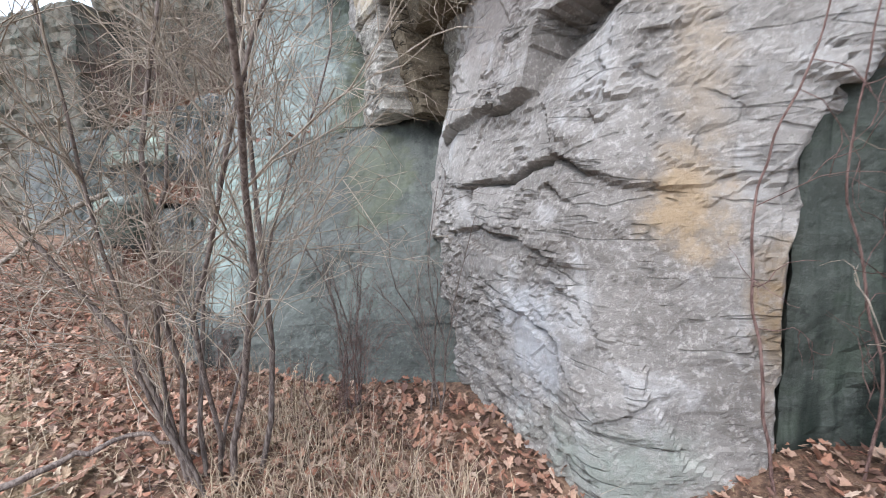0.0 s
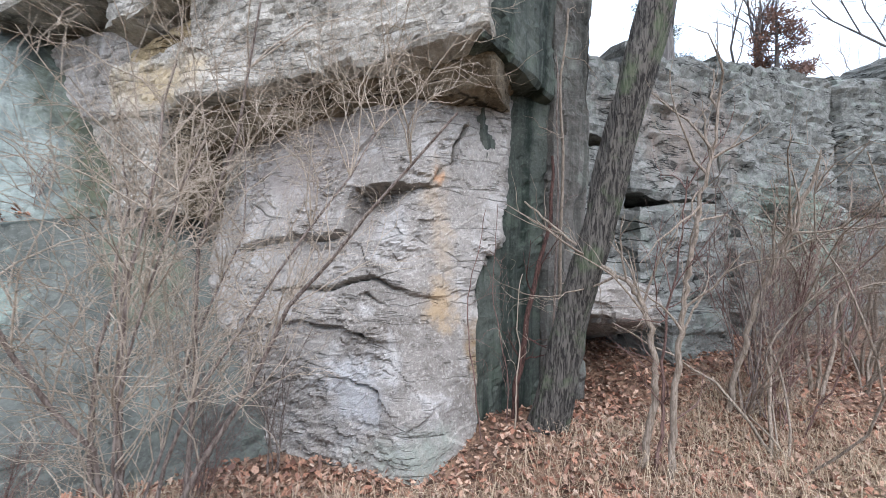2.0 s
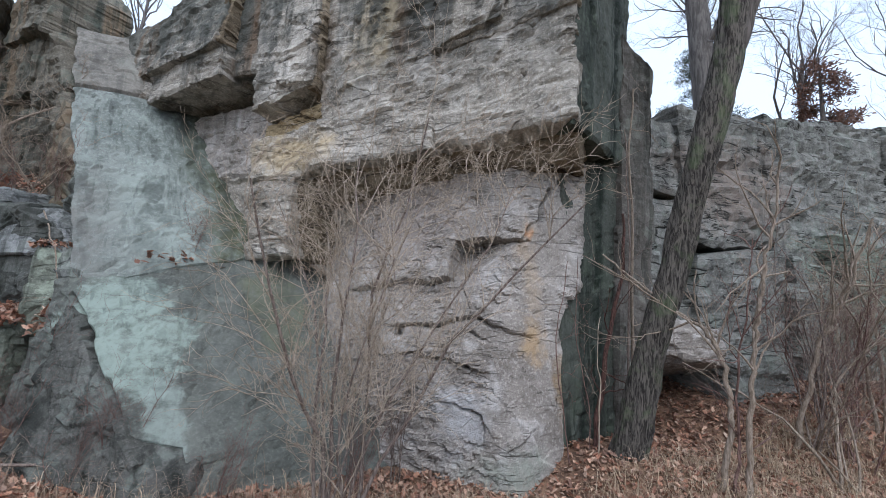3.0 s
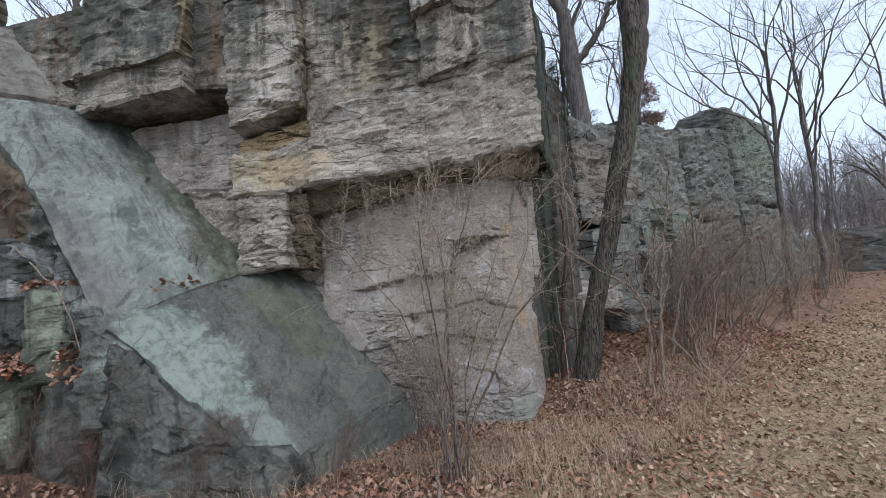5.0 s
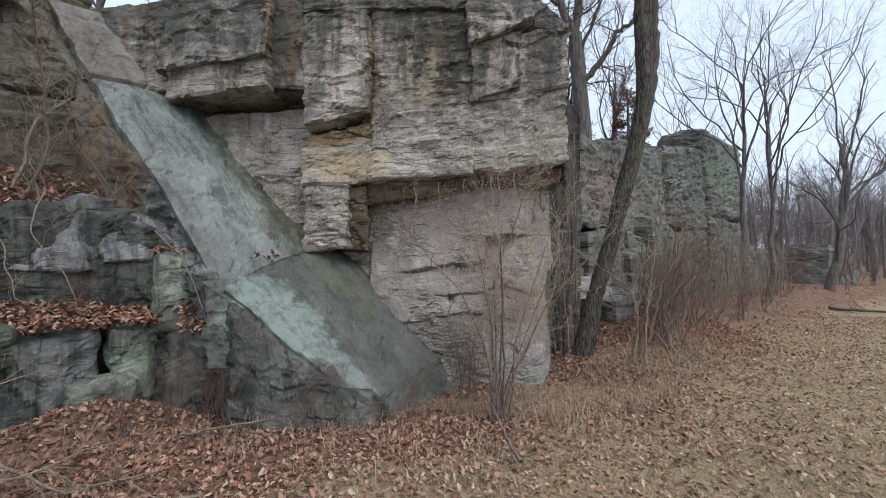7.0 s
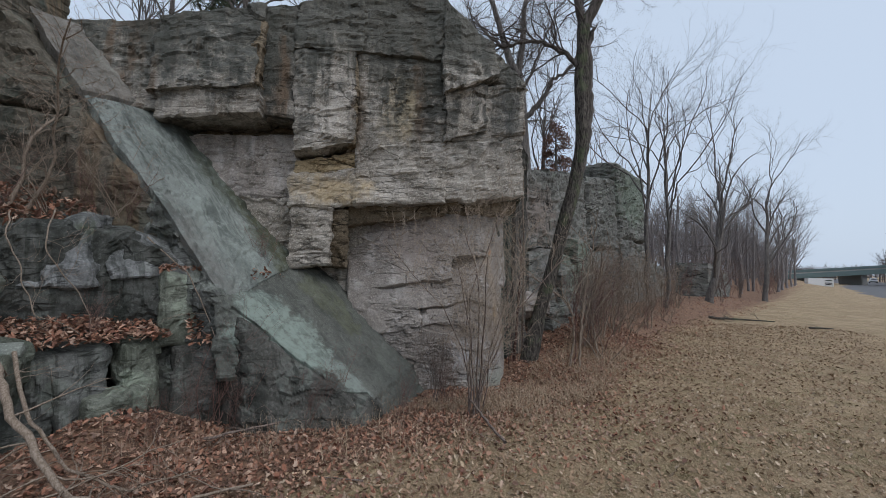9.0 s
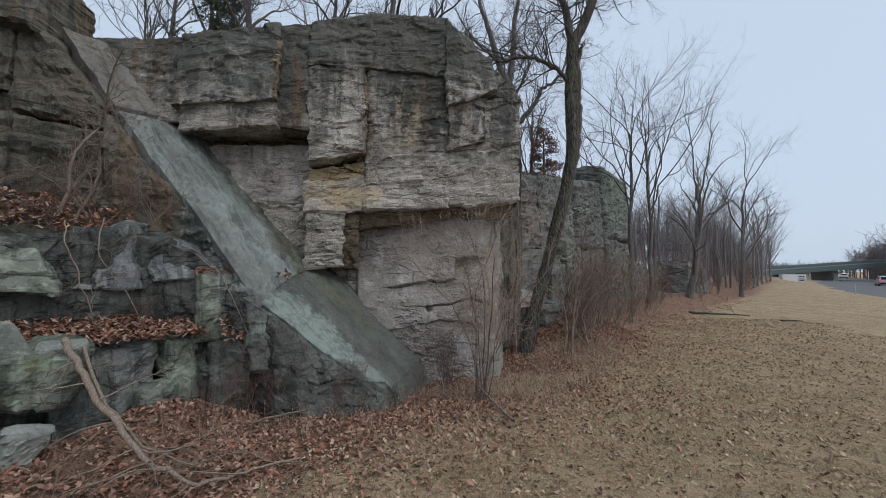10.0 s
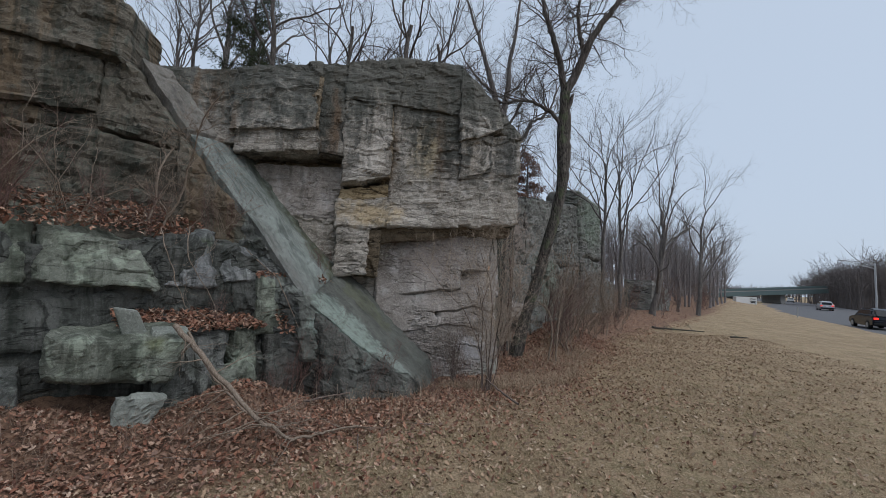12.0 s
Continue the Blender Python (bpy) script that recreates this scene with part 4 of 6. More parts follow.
# ---- mossy boulders and ledges at the foot of the wall ----
def boulder(foot, top, mat, label, name="boulder", category="boulder", **kw):
    b = thing(name, label, category, "tumbled rocks at the foot of the wall")
    kw.setdefault("cells", (0.04, 0.04, 0.07))
    kw.setdefault("wander", 0.16)
    kw["rounding"] = kw.get("rounding", 1) + 3
    kw["rough"], kw["beds"] = min(kw.get("rough", 0.06), 0.085), min(kw.get("beds", 0.0), 0.004)
    kw.setdefault("upright", 2.4)
    hull_block(b, foot, top, mat, "", "stone", **kw)
    return b


def quad(a, b, depth, z0, z1, lean=0.0, zb=None):
    """Foot and top corners of a block whose front runs from a to b; depth goes behind it."""
    a, b = np.array(a, float), np.array(b, float)
    d = b - a
    n = np.array([-d[1], d[0]]) / np.linalg.norm(d)
    za, zc = z1 if isinstance(z1, tuple) else (z1, z1)
    f = [(*a, z0), (*b, z0), (*(b + n * depth), z0), (*(a + n * depth), z0)]
    a2, b2 = a + n * lean, b + n * lean
    return f, [(*a2, za), (*b2, zc), (*(b2 + n * (depth - lean)), zc + 0.05), (*(a2 + n * (depth - lean)), za + 0.05)]


for a, b, z0, z1, sd in (((-6.8, 7.75), (-4.8, 6.75), -0.2, (2.1, 2.2), 81), ((-4.9, 6.8), (-3.75, 6.05), -0.2, (2.2, 2.3), 82), ((-3.85, 6.15), (-2.85, 5.5), -0.2, (2.3, 2.4), 83), ((-2.95, 5.55), (-2.3, 5.0), -0.2, (2.35, 1.9), 84)):
    boulder(*quad(a, b, 1.1, z0, z1, 0.05), M_BED, "dark grey bedrock behind the tumbled boulders", "bedrock", "rock", seed=sd, rough=0.12, wander=0.2)
boulder([(-4.95, 6.12, 0.74), (-4.2, 5.2, 0.62), (-3.7, 5.6, 0.6), (-4.4, 6.6, 0.6)], [(-5.0, 6.08, 1.2), (-4.14, 5.1, 1.14), (-3.66, 5.6, 1.2), (-4.4, 6.6, 1.25)], M_PALE,
        "large pale green boulder overhanging the leaf litter", seed=11, rounding=7, rough=0.13, beds=0.0, wander=0.14)
boulder([(-4.66, 5.60, -0.1), (-4.52, 5.46, -0.1), (-4.45, 5.54, -0.1), (-4.58, 5.68, -0.1)], [(-4.6, 5.56, 0.52), (-4.22, 5.22, 0.5), (-4.16, 5.36, 0.48), (-4.5, 5.72, 0.5)], M_WEDGE,
        "small pale wedge of rock standing in leaf litter", seed=12, rounding=1, rough=0.07, beds=0.0, wander=0.12, cells=(0.03, 0.03, 0.03))
boulder(*quad((-4.7, 6.75), (-3.75, 5.85), 0.6, -0.2, 0.85, 0.0), M_FOOT, "dark rock under the overhanging boulder", seed=13, wander=0.15)
boulder(*quad((-4.06, 5.62), (-3.6, 5.36), 0.6, 0.0, (1.0, 1.06), 0.15), M_MOSS, "mossy rock block below the leafy shelf", seed=14, rounding=3, rough=0.08, wander=0.12)
boulder(*quad((-3.62, 5.34), (-3.16, 5.22), 0.7, 0.2, (1.1, 1.12), 0.12), M_MOSS, "cracked mossy rock block", seed=15, rounding=2, rough=0.08, wander=0.12)
boulder(*quad((-3.12, 5.2), (-2.78, 5.04), 0.7, 0.2, (1.1, 1.04), 0.1), M_PALE, "upright mossy rock block", seed=35, rounding=2, rough=0.08, wander=0.12)
boulder(*quad((-3.5, 5.08), (-3.0, 4.95), 0.42, 0.36, (0.62, 0.6), 0.05), M_PALE, "low mossy grey stone block", seed=16, rounding=2, rough=0.09, beds=0.0, wander=0.12)
boulder([(-4.86, 6.56, 1.7), (-3.86, 5.84, 1.6), (-3.3, 6.6, 1.7), (-4.2, 7.3, 1.7)], [(-4.6, 6.8, 2.4), (-3.92, 6.2, 2.26), (-3.3, 6.7, 2.4), (-4.2, 7.3, 2.5)], M_PALE,
        "rounded mossy boulder with a dark base", seed=17, rounding=8, rough=0.13, beds=0.01, wander=0.25)
boulder(*quad((-5.0, 6.72), (-4.05, 6.12), 0.6, 0.95, (1.52, 1.6), 0.12), M_BED, "layered rock below the rounded boulder", seed=29, rounding=3, wander=0.2)
boulder([(-3.74, 6.04, 1.66), (-3.12, 5.58, 1.7), (-2.6, 6.1, 1.7), (-3.4, 6.7, 1.7)], [(-3.68, 6.3, 2.3), (-3.16, 5.8, 2.54), (-2.6, 6.2, 2.6), (-3.4, 6.7, 2.5)], M_GREY,
        "pale grey cracked rock block", seed=19, rounding=3, rough=0.14, beds=0.01, wander=0.2)
boulder([(-3.04, 5.54, 1.74), (-2.4, 5.06, 1.8), (-2.1, 5.6, 1.9), (-2.8, 6.1, 1.9)], [(-2.96, 5.8, 2.4), (-2.5, 5.36, 2.14), (-2.2, 5.7, 2.3), (-2.8, 6.1, 2.5)], M_GREY,
        "grey rock block beside the slab", seed=21, rounding=3, rough=0.12, wander=0.2)
boulder(*quad((-2.74, 5.2), (-2.36, 4.94), 0.7, 1.0, (1.88, 1.85), 0.05), M_PALE, "upright pale green rock block", seed=22, rounding=1, wander=0.12)
boulder(*quad((-2.8, 4.95), (-2.3, 4.42), 0.8, -0.2, (1.02, 0.95), 0.18), M_FOOT, "dark low rock beside the slab foot", seed=23, rounding=3, wander=0.2)
boulder(*quad((-6.1, 7.4), (-4.8, 6.62), 1.2, 1.66, (2.25, 2.42), 0.25), M_PALE, "pale mossy boulder half sunk in leaves", seed=24, rounding=6, rough=0.14)
boulder(*quad((-6.6, 7.1), (-5.1, 6.12), 0.8, -0.1, 0.75, 0.1), M_MOSS, "low mossy rock ledge", seed=26, rounding=4)
boulder(*quad((-9.5, 9.0), (-6.2, 7.3), 1.6, -0.2, (2.2, 2.4), 0.3), M_MOSS, "broad mossy rock bank", seed=27, cells=(0.1, 0.1, 0.15), rounding=2)
boulder([(-4.44, 5.70, 1.14), (-4.24, 5.54, 1.12), (-4.18, 5.62, 1.12), (-4.38, 5.78, 1.14)], [(-4.58, 5.74, 1.5), (-4.40, 5.58, 1.46), (-4.35, 5.64, 1.46), (-4.53, 5.80, 1.5)], M_WEDGE,
        "loose slate propped on the leafy shelf", seed=28, rounding=1, rough=0.012, beds=0, cells=(0.03, 0.03, 0.03), wander=0.04)
boulder(*quad((-4.30, 5.46), (-3.98, 5.22), 0.26, 1.12, 1.22, 0.02), M_WEDGE, "flat slate lying on the leafy shelf", seed=30, rounding=1, rough=0.015, beds=0, wander=0.06)

# ---- the cliff that runs on ----
far_cliff = thing("far_cliff", "grey green bedded rock cliff beyond the leaning tree", "cliff")


def far_block(a, b, z0, z1, depth=2.0, lean=0.1, seed=0, label="", cells=(0.09, 0.09, 0.3), mat=M_FAR, **kw):
    f, t = quad(a, b, depth, z0, z1, lean)
    # the front runs the other way round here, so the depth lies behind it
    return hull_block(far_cliff, f, t, mat, label, cells=cells, seed=seed, rough=0.085, beds=0.075, bed_size=0.26, upright=0.7, **kw)


# back of the hollow: dark rock colour stands in for its deep shade
far_block((2.8, 3.1), (4.4, 2.5), -0.3, 1.25, seed=31, mat=M_FOOT)
far_block((2.7, 2.3), (4.4, 1.55), 1.25, 1.7, seed=30)
far_block((2.6, 2.5), (4.6, 1.75), 1.72, (3.1, 3.3), seed=32)
far_block((2.6, 2.4), (4.9, 1.7), 3.32, (4.3, 4.6), seed=33)
far_block((4.3, 1.4), (6.2, 0.75), -0.3, (2.4, 2.6), seed=34)
far_block((4.5, 1.7), (6.6, 1.0), 2.6, (4.8, 5.0), seed=35)
far_block((6.0, 0.6), (7.6, 0.1), -0.3, (2.0, 2.2), seed=36)
far_block((6.4, 1.0), (8.4, 0.4), 2.2, (5.1, 5.3), seed=37)
far_block((7.4, 0.1), (9.2, -0.5), -0.3, (3.0, 2.8), seed=38)
far_block((8.2, 0.5), (9.9, -0.2), 2.9, (5.45, 5.5), seed=39)
far_block((9.6, -0.5), (12.2, -1.75), -0.3, (2.6, 3.0), seed=40, lean=0.2)
far_block((9.8, -0.4), (12.3, -1.65), 2.8, (5.6, 6.0), seed=41, lean=0.2, rounding=9)
far_block((12.2, -1.8), (15.5, -3.45), -0.3, (3.4, 3.2), seed=42, lean=0.15)
far_block((12.25, -1.7), (15.5, -3.35), 3.3, (6.75, 6.6), seed=45, lean=0.25, rounding=12)
far_block((6.3, 0.35), (8.9, -0.65), -0.3, (2.6, 2.1), seed=46, lean=0.5, label="mossy green ledge of the cliff")
far_block((15.5, -3.0), (20.0, -5.0), -0.3, (2.8, 2.2), seed=43, cells=(0.15, 0.15, 0.3))
far_block((22.5, -8.0), (27.0, -10.6), -0.5, (2.6, 2.0), seed=44, cells=(0.15, 0.15, 0.3))
# a fallen plate that roofs a dark hollow behind the tree
plate = thing("fallen_plate", "pale grey fallen rock plate over a dark hollow", "rock slab")
hull_block(plate, [(2.6, 1.5, 1.08), (3.5, 0.95, 0.98), (4.4, 2.0, 0.5), (3.0, 2.9, 0.6)], [(2.6, 1.5, 1.3), (3.45, 1.0, 1.42), (4.3, 2.1, 1.5), (3.0, 2.9, 1.5)], M_LOW, "", "stone", seed=51, rough=0.06)
hull_block(plate, [(3.75, 0.85, -0.2), (4.6, 0.5, -0.2), (4.8, 1.5, -0.2), (4.1, 1.8, -0.2)], [(3.65, 0.9, 1.0), (4.5, 0.55, 1.1), (4.8, 1.5, 1.2), (4.0, 1.8, 1.2)], M_FAR, "", "stone", seed=52, rough=0.07)

# ---- the leaning tree ----
def leaning_tree():
    rng = np.random.default_rng(5)
    t = thing("leaning_tree", "bare leaning tree with dark ridged mossy bark", "tree", at=(1.83, 1.36, 0.1))
    inv = np.array([1.83, 1.36, 0.1])
    path = np.array([(1.83, 1.40, -0.1), (1.84, 1.33, 0.15), (1.85, 1.17, 0.88), (1.85, 0.98, 1.63), (1.85, 0.80, 2.35), (1.85, 0.63, 2.97), (1.85, 0.49, 3.5), (1.85, 0.39, 4.0), (1.85, 0.33, 4.6), (1.85, 0.34, 5.3), (1.85, 0.35, 5.9), (1.85, 0.31, 6.5), (1.85, 0.29, 6.95)])
    n = 60
    s = np.linspace(0, len(path) - 1, n)
    pts = np.stack([np.interp(s, np.arange(len(path)), path[:, i]) for i in range(3)], -1)
    pts[:, 0] += 0.02 * np.sin(s * 2.1)
    for _ in range(4):
        pts[1:-1] = (pts[:-2] + 2 * pts[1:-1] + pts[2:]) / 4
    z = pts[:, 2]
    r = np.interp(z, [-0.1, 0.25, 1.0, 3.0, 5.0, 6.8], [0.20, 0.145, 0.12, 0.12, 0.115, 0.11])
    sides = 28
    v, f = [], []
    bent_tube(v, f, pts - inv, r, sides)
    v = v[0]
    c = np.repeat(pts - inv, sides, 0)
    out = (v - c) / np.linalg.norm(v - c, axis=1)[:, None]
    ang = np.tile(np.arange(sides), n) / sides * 2 * math.pi
    q = np.stack([np.cos(ang) * 2.2, np.sin(ang) * 2.2, np.repeat(z, sides) * 0.9], -1)
    v = v + out * ((fbm(q * 2.5, 3, 3) - 0.5) * 0.09 + (fbm(q * 0.7, 9, 2) - 0.5) * 0.03)[:, None]
    mesh_object("trunk", v, f[0], M_BARK, t, "ridged dark bark with moss", smooth=True)
    w = Wood()

    def limb(pts, r0, r1):
        one = Wood()
        q = np.array(pts)
        s = np.linspace(0, len(q) - 1, 5 * len(q))
        q = np.stack([np.interp(s, np.arange(len(q)), q[:, i]) for i in range(3)], -1)
        for _ in range(3):
            q[1:-1] = (q[:-2] + 2 * q[1:-1] + q[2:]) / 4
        q[2:-1] += rng.normal(0, 0.014, q[2:-1].shape)
        one.tube(q - inv, np.linspace(r0, r1, len(q)), 10)
        one.make("limb", M_BARK_FAR, t)

    A = [(1.85, 0.29, 6.8), (1.85, 0.05, 7.25), (1.83, -0.2, 7.95), (1.8, -0.53, 8.5), (1.78, -0.92, 9.0), (1.75, -1.3, 9.7)]
    B = [(1.85, 0.32, 6.8), (1.85, 0.42, 7.4), (1.85, 0.6, 8.1), (1.85, 0.78, 8.6), (1.85, 0.95, 9.3), (1.85, 1.1, 10.2)]
    C = [(1.83, -0.1, 7.75), (1.86, 0.0, 8.3), (1.9, 0.05, 8.9), (1.9, 0.0, 9.6)]
    D = [(1.85, 0.36, 5.95), (1.8, 0.6, 6.2), (1.72, 1.0, 6.45), (1.62, 1.4, 6.5), (1.55, 1.8, 6.4), (1.5, 2.1, 6.5)]
    E = [(1.85, 0.52, 3.3), (1.9, 0.40, 3.8), (2.0, 0.28, 4.4), (2.15, 0.19, 5.1), (2.15, 0.18, 5.8), (2.05, 0.24, 6.4), (1.9, 0.28, 6.95)]
    limb(E, 0.09, 0.08)
    for pts, r0, r1 in ((A, 0.115, 0.05), (B, 0.085, 0.04), (C, 0.06, 0.025), (D, 0.05, 0.02)):
        limb(pts, r0, r1)
        for k in range(1, len(pts)):
            a, b = np.array(pts[k - 1]), np.array(pts[k])
            for _ in range(4):
                d = (b - a) / np.linalg.norm(b - a) + rng.normal(0, 0.75, 3)
                w.grow(rng, a + (b - a) * rng.random() - inv, d, rng.uniform(0.7, 1.9), 0.019, 3, 0.75, 0.03, 5, 4, 0.3, 0.26, 7)
    limb([(1.85, 0.3, 6.1), (1.84, 0.17, 6.5), (1.83, 0.12, 6.7)], 0.07, 0.03)
    w.make("crown", M_BARK_FAR, t, "bare twiggy crown")
    return t


leaning_tree()

FORK_AT = (6.0, 1.85, 4.9)


def forked_tree():
    """An old forked tree on the ledge behind the free corner, with one low curling limb."""
    rng = np.random.default_rng(15)
    at = np.array(FORK_AT)
    t = thing("forked_tree", "grey forked bare tree behind the rock corner", "tree", at=tuple(at))
    trunk = Wood()
    trunk.tube([(0, 0, -0.6), (0, 0, 0.4), (-0.03, 0.05, 1.2), (0.0, 0.1, 2.0), (-0.02, 0.16, 2.7)], [0.26, 0.2, 0.18, 0.175, 0.15], 14)
    trunk.make("trunk", M_BARK_MID, t)
    w = Wood()
    for pts, r0, r1 in (([(-0.02, 0.16, 2.6), (-0.05, 0.45, 3.4), (-0.1, 0.75, 4.4), (0, 1.1, 5.6), (0, 1.6, 7.0)], 0.12, 0.03),
                        ([(-0.02, 0.14, 2.6), (0.05, 0.05, 3.5), (0.05, 0.0, 4.6), (0.1, -0.2, 5.8), (0, -0.3, 7.2)], 0.11, 0.03),
                        ([(0.0, 0.08, 1.35), (-0.05, -0.25, 1.7), (0, -0.55, 2.05), (0.05, -0.75, 2.5), (0, -1.1, 2.65), (0, -1.35, 2.95), (0, -1.5, 3.6)], 0.085, 0.025),
                        ([(0.0, 0.1, 2.1), (-0.1, -0.2, 2.7), (-0.1, -0.5, 3.5), (0, -0.9, 4.4)], 0.05, 0.015),
                        ([(-0.05, 0.5, 3.5), (-0.2, 1.0, 3.9), (-0.3, 1.5, 4.6)], 0.06, 0.015)):
        one = Wood()
        q = np.array(pts, float)
        s = np.linspace(0, len(q) - 1, 4 * len(q))
        q = np.stack([np.interp(s, np.arange(len(q)), q[:, i]) for i in range(3)], -1)
        q[1:-1] += rng.normal(0, 0.02, q[1:-1].shape)
        one.tube(q, np.linspace(r0, r1, len(q)), 8)
        one.make("limb", M_BARK_MID, t)
        for k in range(len(q)):
            d = rng.normal(0, 0.8, 3) + np.array([0, 0, 0.5])
            w.grow(rng, q[k], d, rng.uniform(0.6, 1.5), 0.016, 2, 0.75, 0.08, 4, 4, 0.3, 0.24, 6)
    w.make("crown", M_BARK_MID, t, "bare twiggy crown")
    t.scale = (1.1, 1.1, 1.1)


forked_tree()

# ---- bare trees ----
def bare_tree(name, seed, height, radius, label, lean=(0.0, 0.0), forks=3, mat=M_BARK_FAR, depth=3, kids=4, clear=0.35):
    rng = np.random.default_rng(seed)
    t = thing(name, label, "tree")
    trunk = Wood()
    n = 14
    z = np.linspace(-0.3, height * 0.62, n)
    x = lean[0] * z + 0.12 * np.cumsum(rng.normal(0, 0.5, n)) * 0.8
    y = lean[1] * z + 0.12 * np.cumsum(rng.normal(0, 0.5, n)) * 0.8
    pts = np.stack([x, y, z], -1)
    rr = radius * np.linspace(1.15, 0.45, n)
    rr[0] *= 1.3
    trunk.tube(pts, rr * 0.85, 9)
    crown = Wood()
    for k in range(forks * 3):
        i = int(n * (clear / 0.9 + (0.98 - clear / 0.9) * (k + rng.random()) / (forks * 3)))
        i = min(n - 1, max(2, i))
        a = rng.uniform(0, 2 * math.pi)
        d = np.array([math.cos(a) * 0.5, math.sin(a) * 0.5, 1.0])
        crown.grow(rng, pts[i], d, height * rng.uniform(0.28, 0.5), rr[i] * 0.5, depth, 0.56, 0.13, 5, kids, 0.25, 0.2, 8)
    trunk.make("trunk", mat, t)
    crown.make("crown", mat, t, "bare twiggy crown")
    return t


def pine(name, seed, height, label, mat=M_NEEDLE, thick=0.75):
    rng = np.random.default_rng(seed)
    t = thing(name, label, "tree")
    w = Wood()
    w.tube([(0, 0, -0.3), (0.03, 0, height * 0.5), (0, 0.02, height)], [0.09, 0.06, 0.015], 7)
    V, F = [], []
    for k in range(46):
        z = height * (0.25 + 0.75 * (k + rng.random()) / 46)
        a = rng.uniform(0, 2 * math.pi)
        ln = (height - z) * 0.36 * rng.uniform(0.6, 1.2) + 0.3
        d = np.array([math.cos(a), math.sin(a), rng.uniform(-0.05, 0.35)])
        p0 = np.array([0, 0, z])
        pts = [p0 + d * ln * s + np.array([0, 0, 0.12 * ln * s * s]) for s in np.linspace(0, 1, 5)]
        w.tube(pts, np.linspace(0.018, 0.005, 5), 3)
        m = int((260 * ln + 60) * thick)
        for _ in range(m):
            s = rng.uniform(0.3, 1.0)
            q = p0 + d * ln * s + rng.normal(0, 0.09, 3)
            e = rng.normal(0, 1, 3)
            e = e / np.linalg.norm(e) * 0.05
            g = np.cross(e, rng.normal(0, 1, 3))
            g = g / np.linalg.norm(g) * (0.005 if mat is M_NEEDLE else 0.012)
            b = len(V)
            V += [q - e - g, q + e - g, q + e + g, q - e + g]
            F.append([b, b + 1, b + 2, b + 3])
    w.make("trunk", M_BARK_FAR, t)
    mesh_object("crown", V, F, mat, t, "thin needle sprays")
    return t


def place(ob, x, y, z=None, turn=0.0, scale=1.0):
    if z is None:
        z = float(ground_height(np.array([x]), np.array([y]))[0])
    ob.matrix_basis = pose(x, y, z, 0, 0, turn) @ Matrix.Diagonal((scale, scale, scale, 1))
    return ob


def again(ob, x, y, z=None, turn=0.0, scale=1.0):
    c = copy_thing(ob, Matrix.Identity(4))
    return place(c, x, y, z, turn, scale)


T_A = place(bare_tree("bare_tree", 21, 10.0, 0.095, "slender bare tree with a twiggy spreading crown", (0.02, -0.03), clear=0.45, mat=M_BARK_MID), 11.3, -2.75, scale=1.15)
T_B = place(bare_tree("bare_tree", 22, 8.0, 0.17, "bare tree leaning over the lawn edge", (0.02, -0.06), clear=0.16, mat=M_BARK_MID), 17.6, -6.5, scale=1.2)
T_C = place(bare_tree("bare_tree", 23, 10.0, 0.16, "tall bare woodland tree", (0.0, 0.0), clear=0.3, mat=M_BARK_MID), 27.0, -12.6, scale=1.12)
T_D = place(bare_tree("bare_tree", 24, 8.5, 0.14, "bare tree on the rock top", (0.03, 0.02), clear=0.25), 2.5, 4.6)
again(T_A, 12.2, -3.25, turn=140, scale=1.05)
again(T_D, 2.0, 8.5, turn=80, scale=0.9)
again(T_A, 0.9, 10.8, turn=200, scale=0.55)
again(T_A, 1.3, 10.9, turn=77, scale=0.5)
again(T_C, 4.0, 12.0, turn=70, scale=0.9)
again(T_C, 0.5, 14.0, turn=170, scale=0.85)
again(T_A, -2.0, 13.0, turn=20, scale=0.8)
again(T_A, -4.5, 14.5, turn=120, scale=0.9)
again(T_D, 6.5, 5.0, turn=33, scale=0.7)
again(T_D, 9.5, 3.0, turn=250, scale=0.7)
again(T_C, 13.5, 1.5, turn=250, scale=0.8)
P_A = place(pine("pine_tree", 31, 4.6, "small dark pine on the rock top"), 3.0, 10.0, 5.3, 0, 1.35)
again(T_D, 3.2, 6.8, turn=310, scale=0.8)
again(T_D, 4.4, 4.2, turn=190, scale=0.85)
again(T_C, 6.0, 9.0, turn=10, scale=0.8)
again(T_A, 2.2, 11.5, turn=300, scale=0.85)
again(P_A, 1.2, 8.4, 5.6, 90, 0.55)
again(P_A, 3.6, 8.6, 5.0, 40, 0.6)
again(P_A, 9.0, 3.0, 4.4, 150, 0.85)
P_R = place(pine("rusty_tree", 33, 3.2, "young oak holding rusty dead leaves", M_RUST_LEAF, 0.35), 12.0, 1.0, 5.2)
again(P_R, 4.5, 3.2, 4.6, 60, 0.6)
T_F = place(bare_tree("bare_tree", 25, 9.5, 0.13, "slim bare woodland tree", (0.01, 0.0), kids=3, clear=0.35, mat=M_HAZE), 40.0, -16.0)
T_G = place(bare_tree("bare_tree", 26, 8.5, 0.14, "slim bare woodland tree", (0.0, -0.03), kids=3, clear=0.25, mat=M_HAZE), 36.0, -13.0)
rng = np.random.default_rng(99)
for k in range(46):
    x = 20 + 95 * rng.random() ** 1.3
    y = np.interp(x, FOOT[:, 0], FOOT[:, 1]) + rng.uniform(0.5, 14)
    if 21 < x < 28 and y < -8:
        y += 4
    again((T_F, T_G)[k % 2], x, y, turn=rng.uniform(0, 360), scale=rng.uniform(0.85, 1.25))

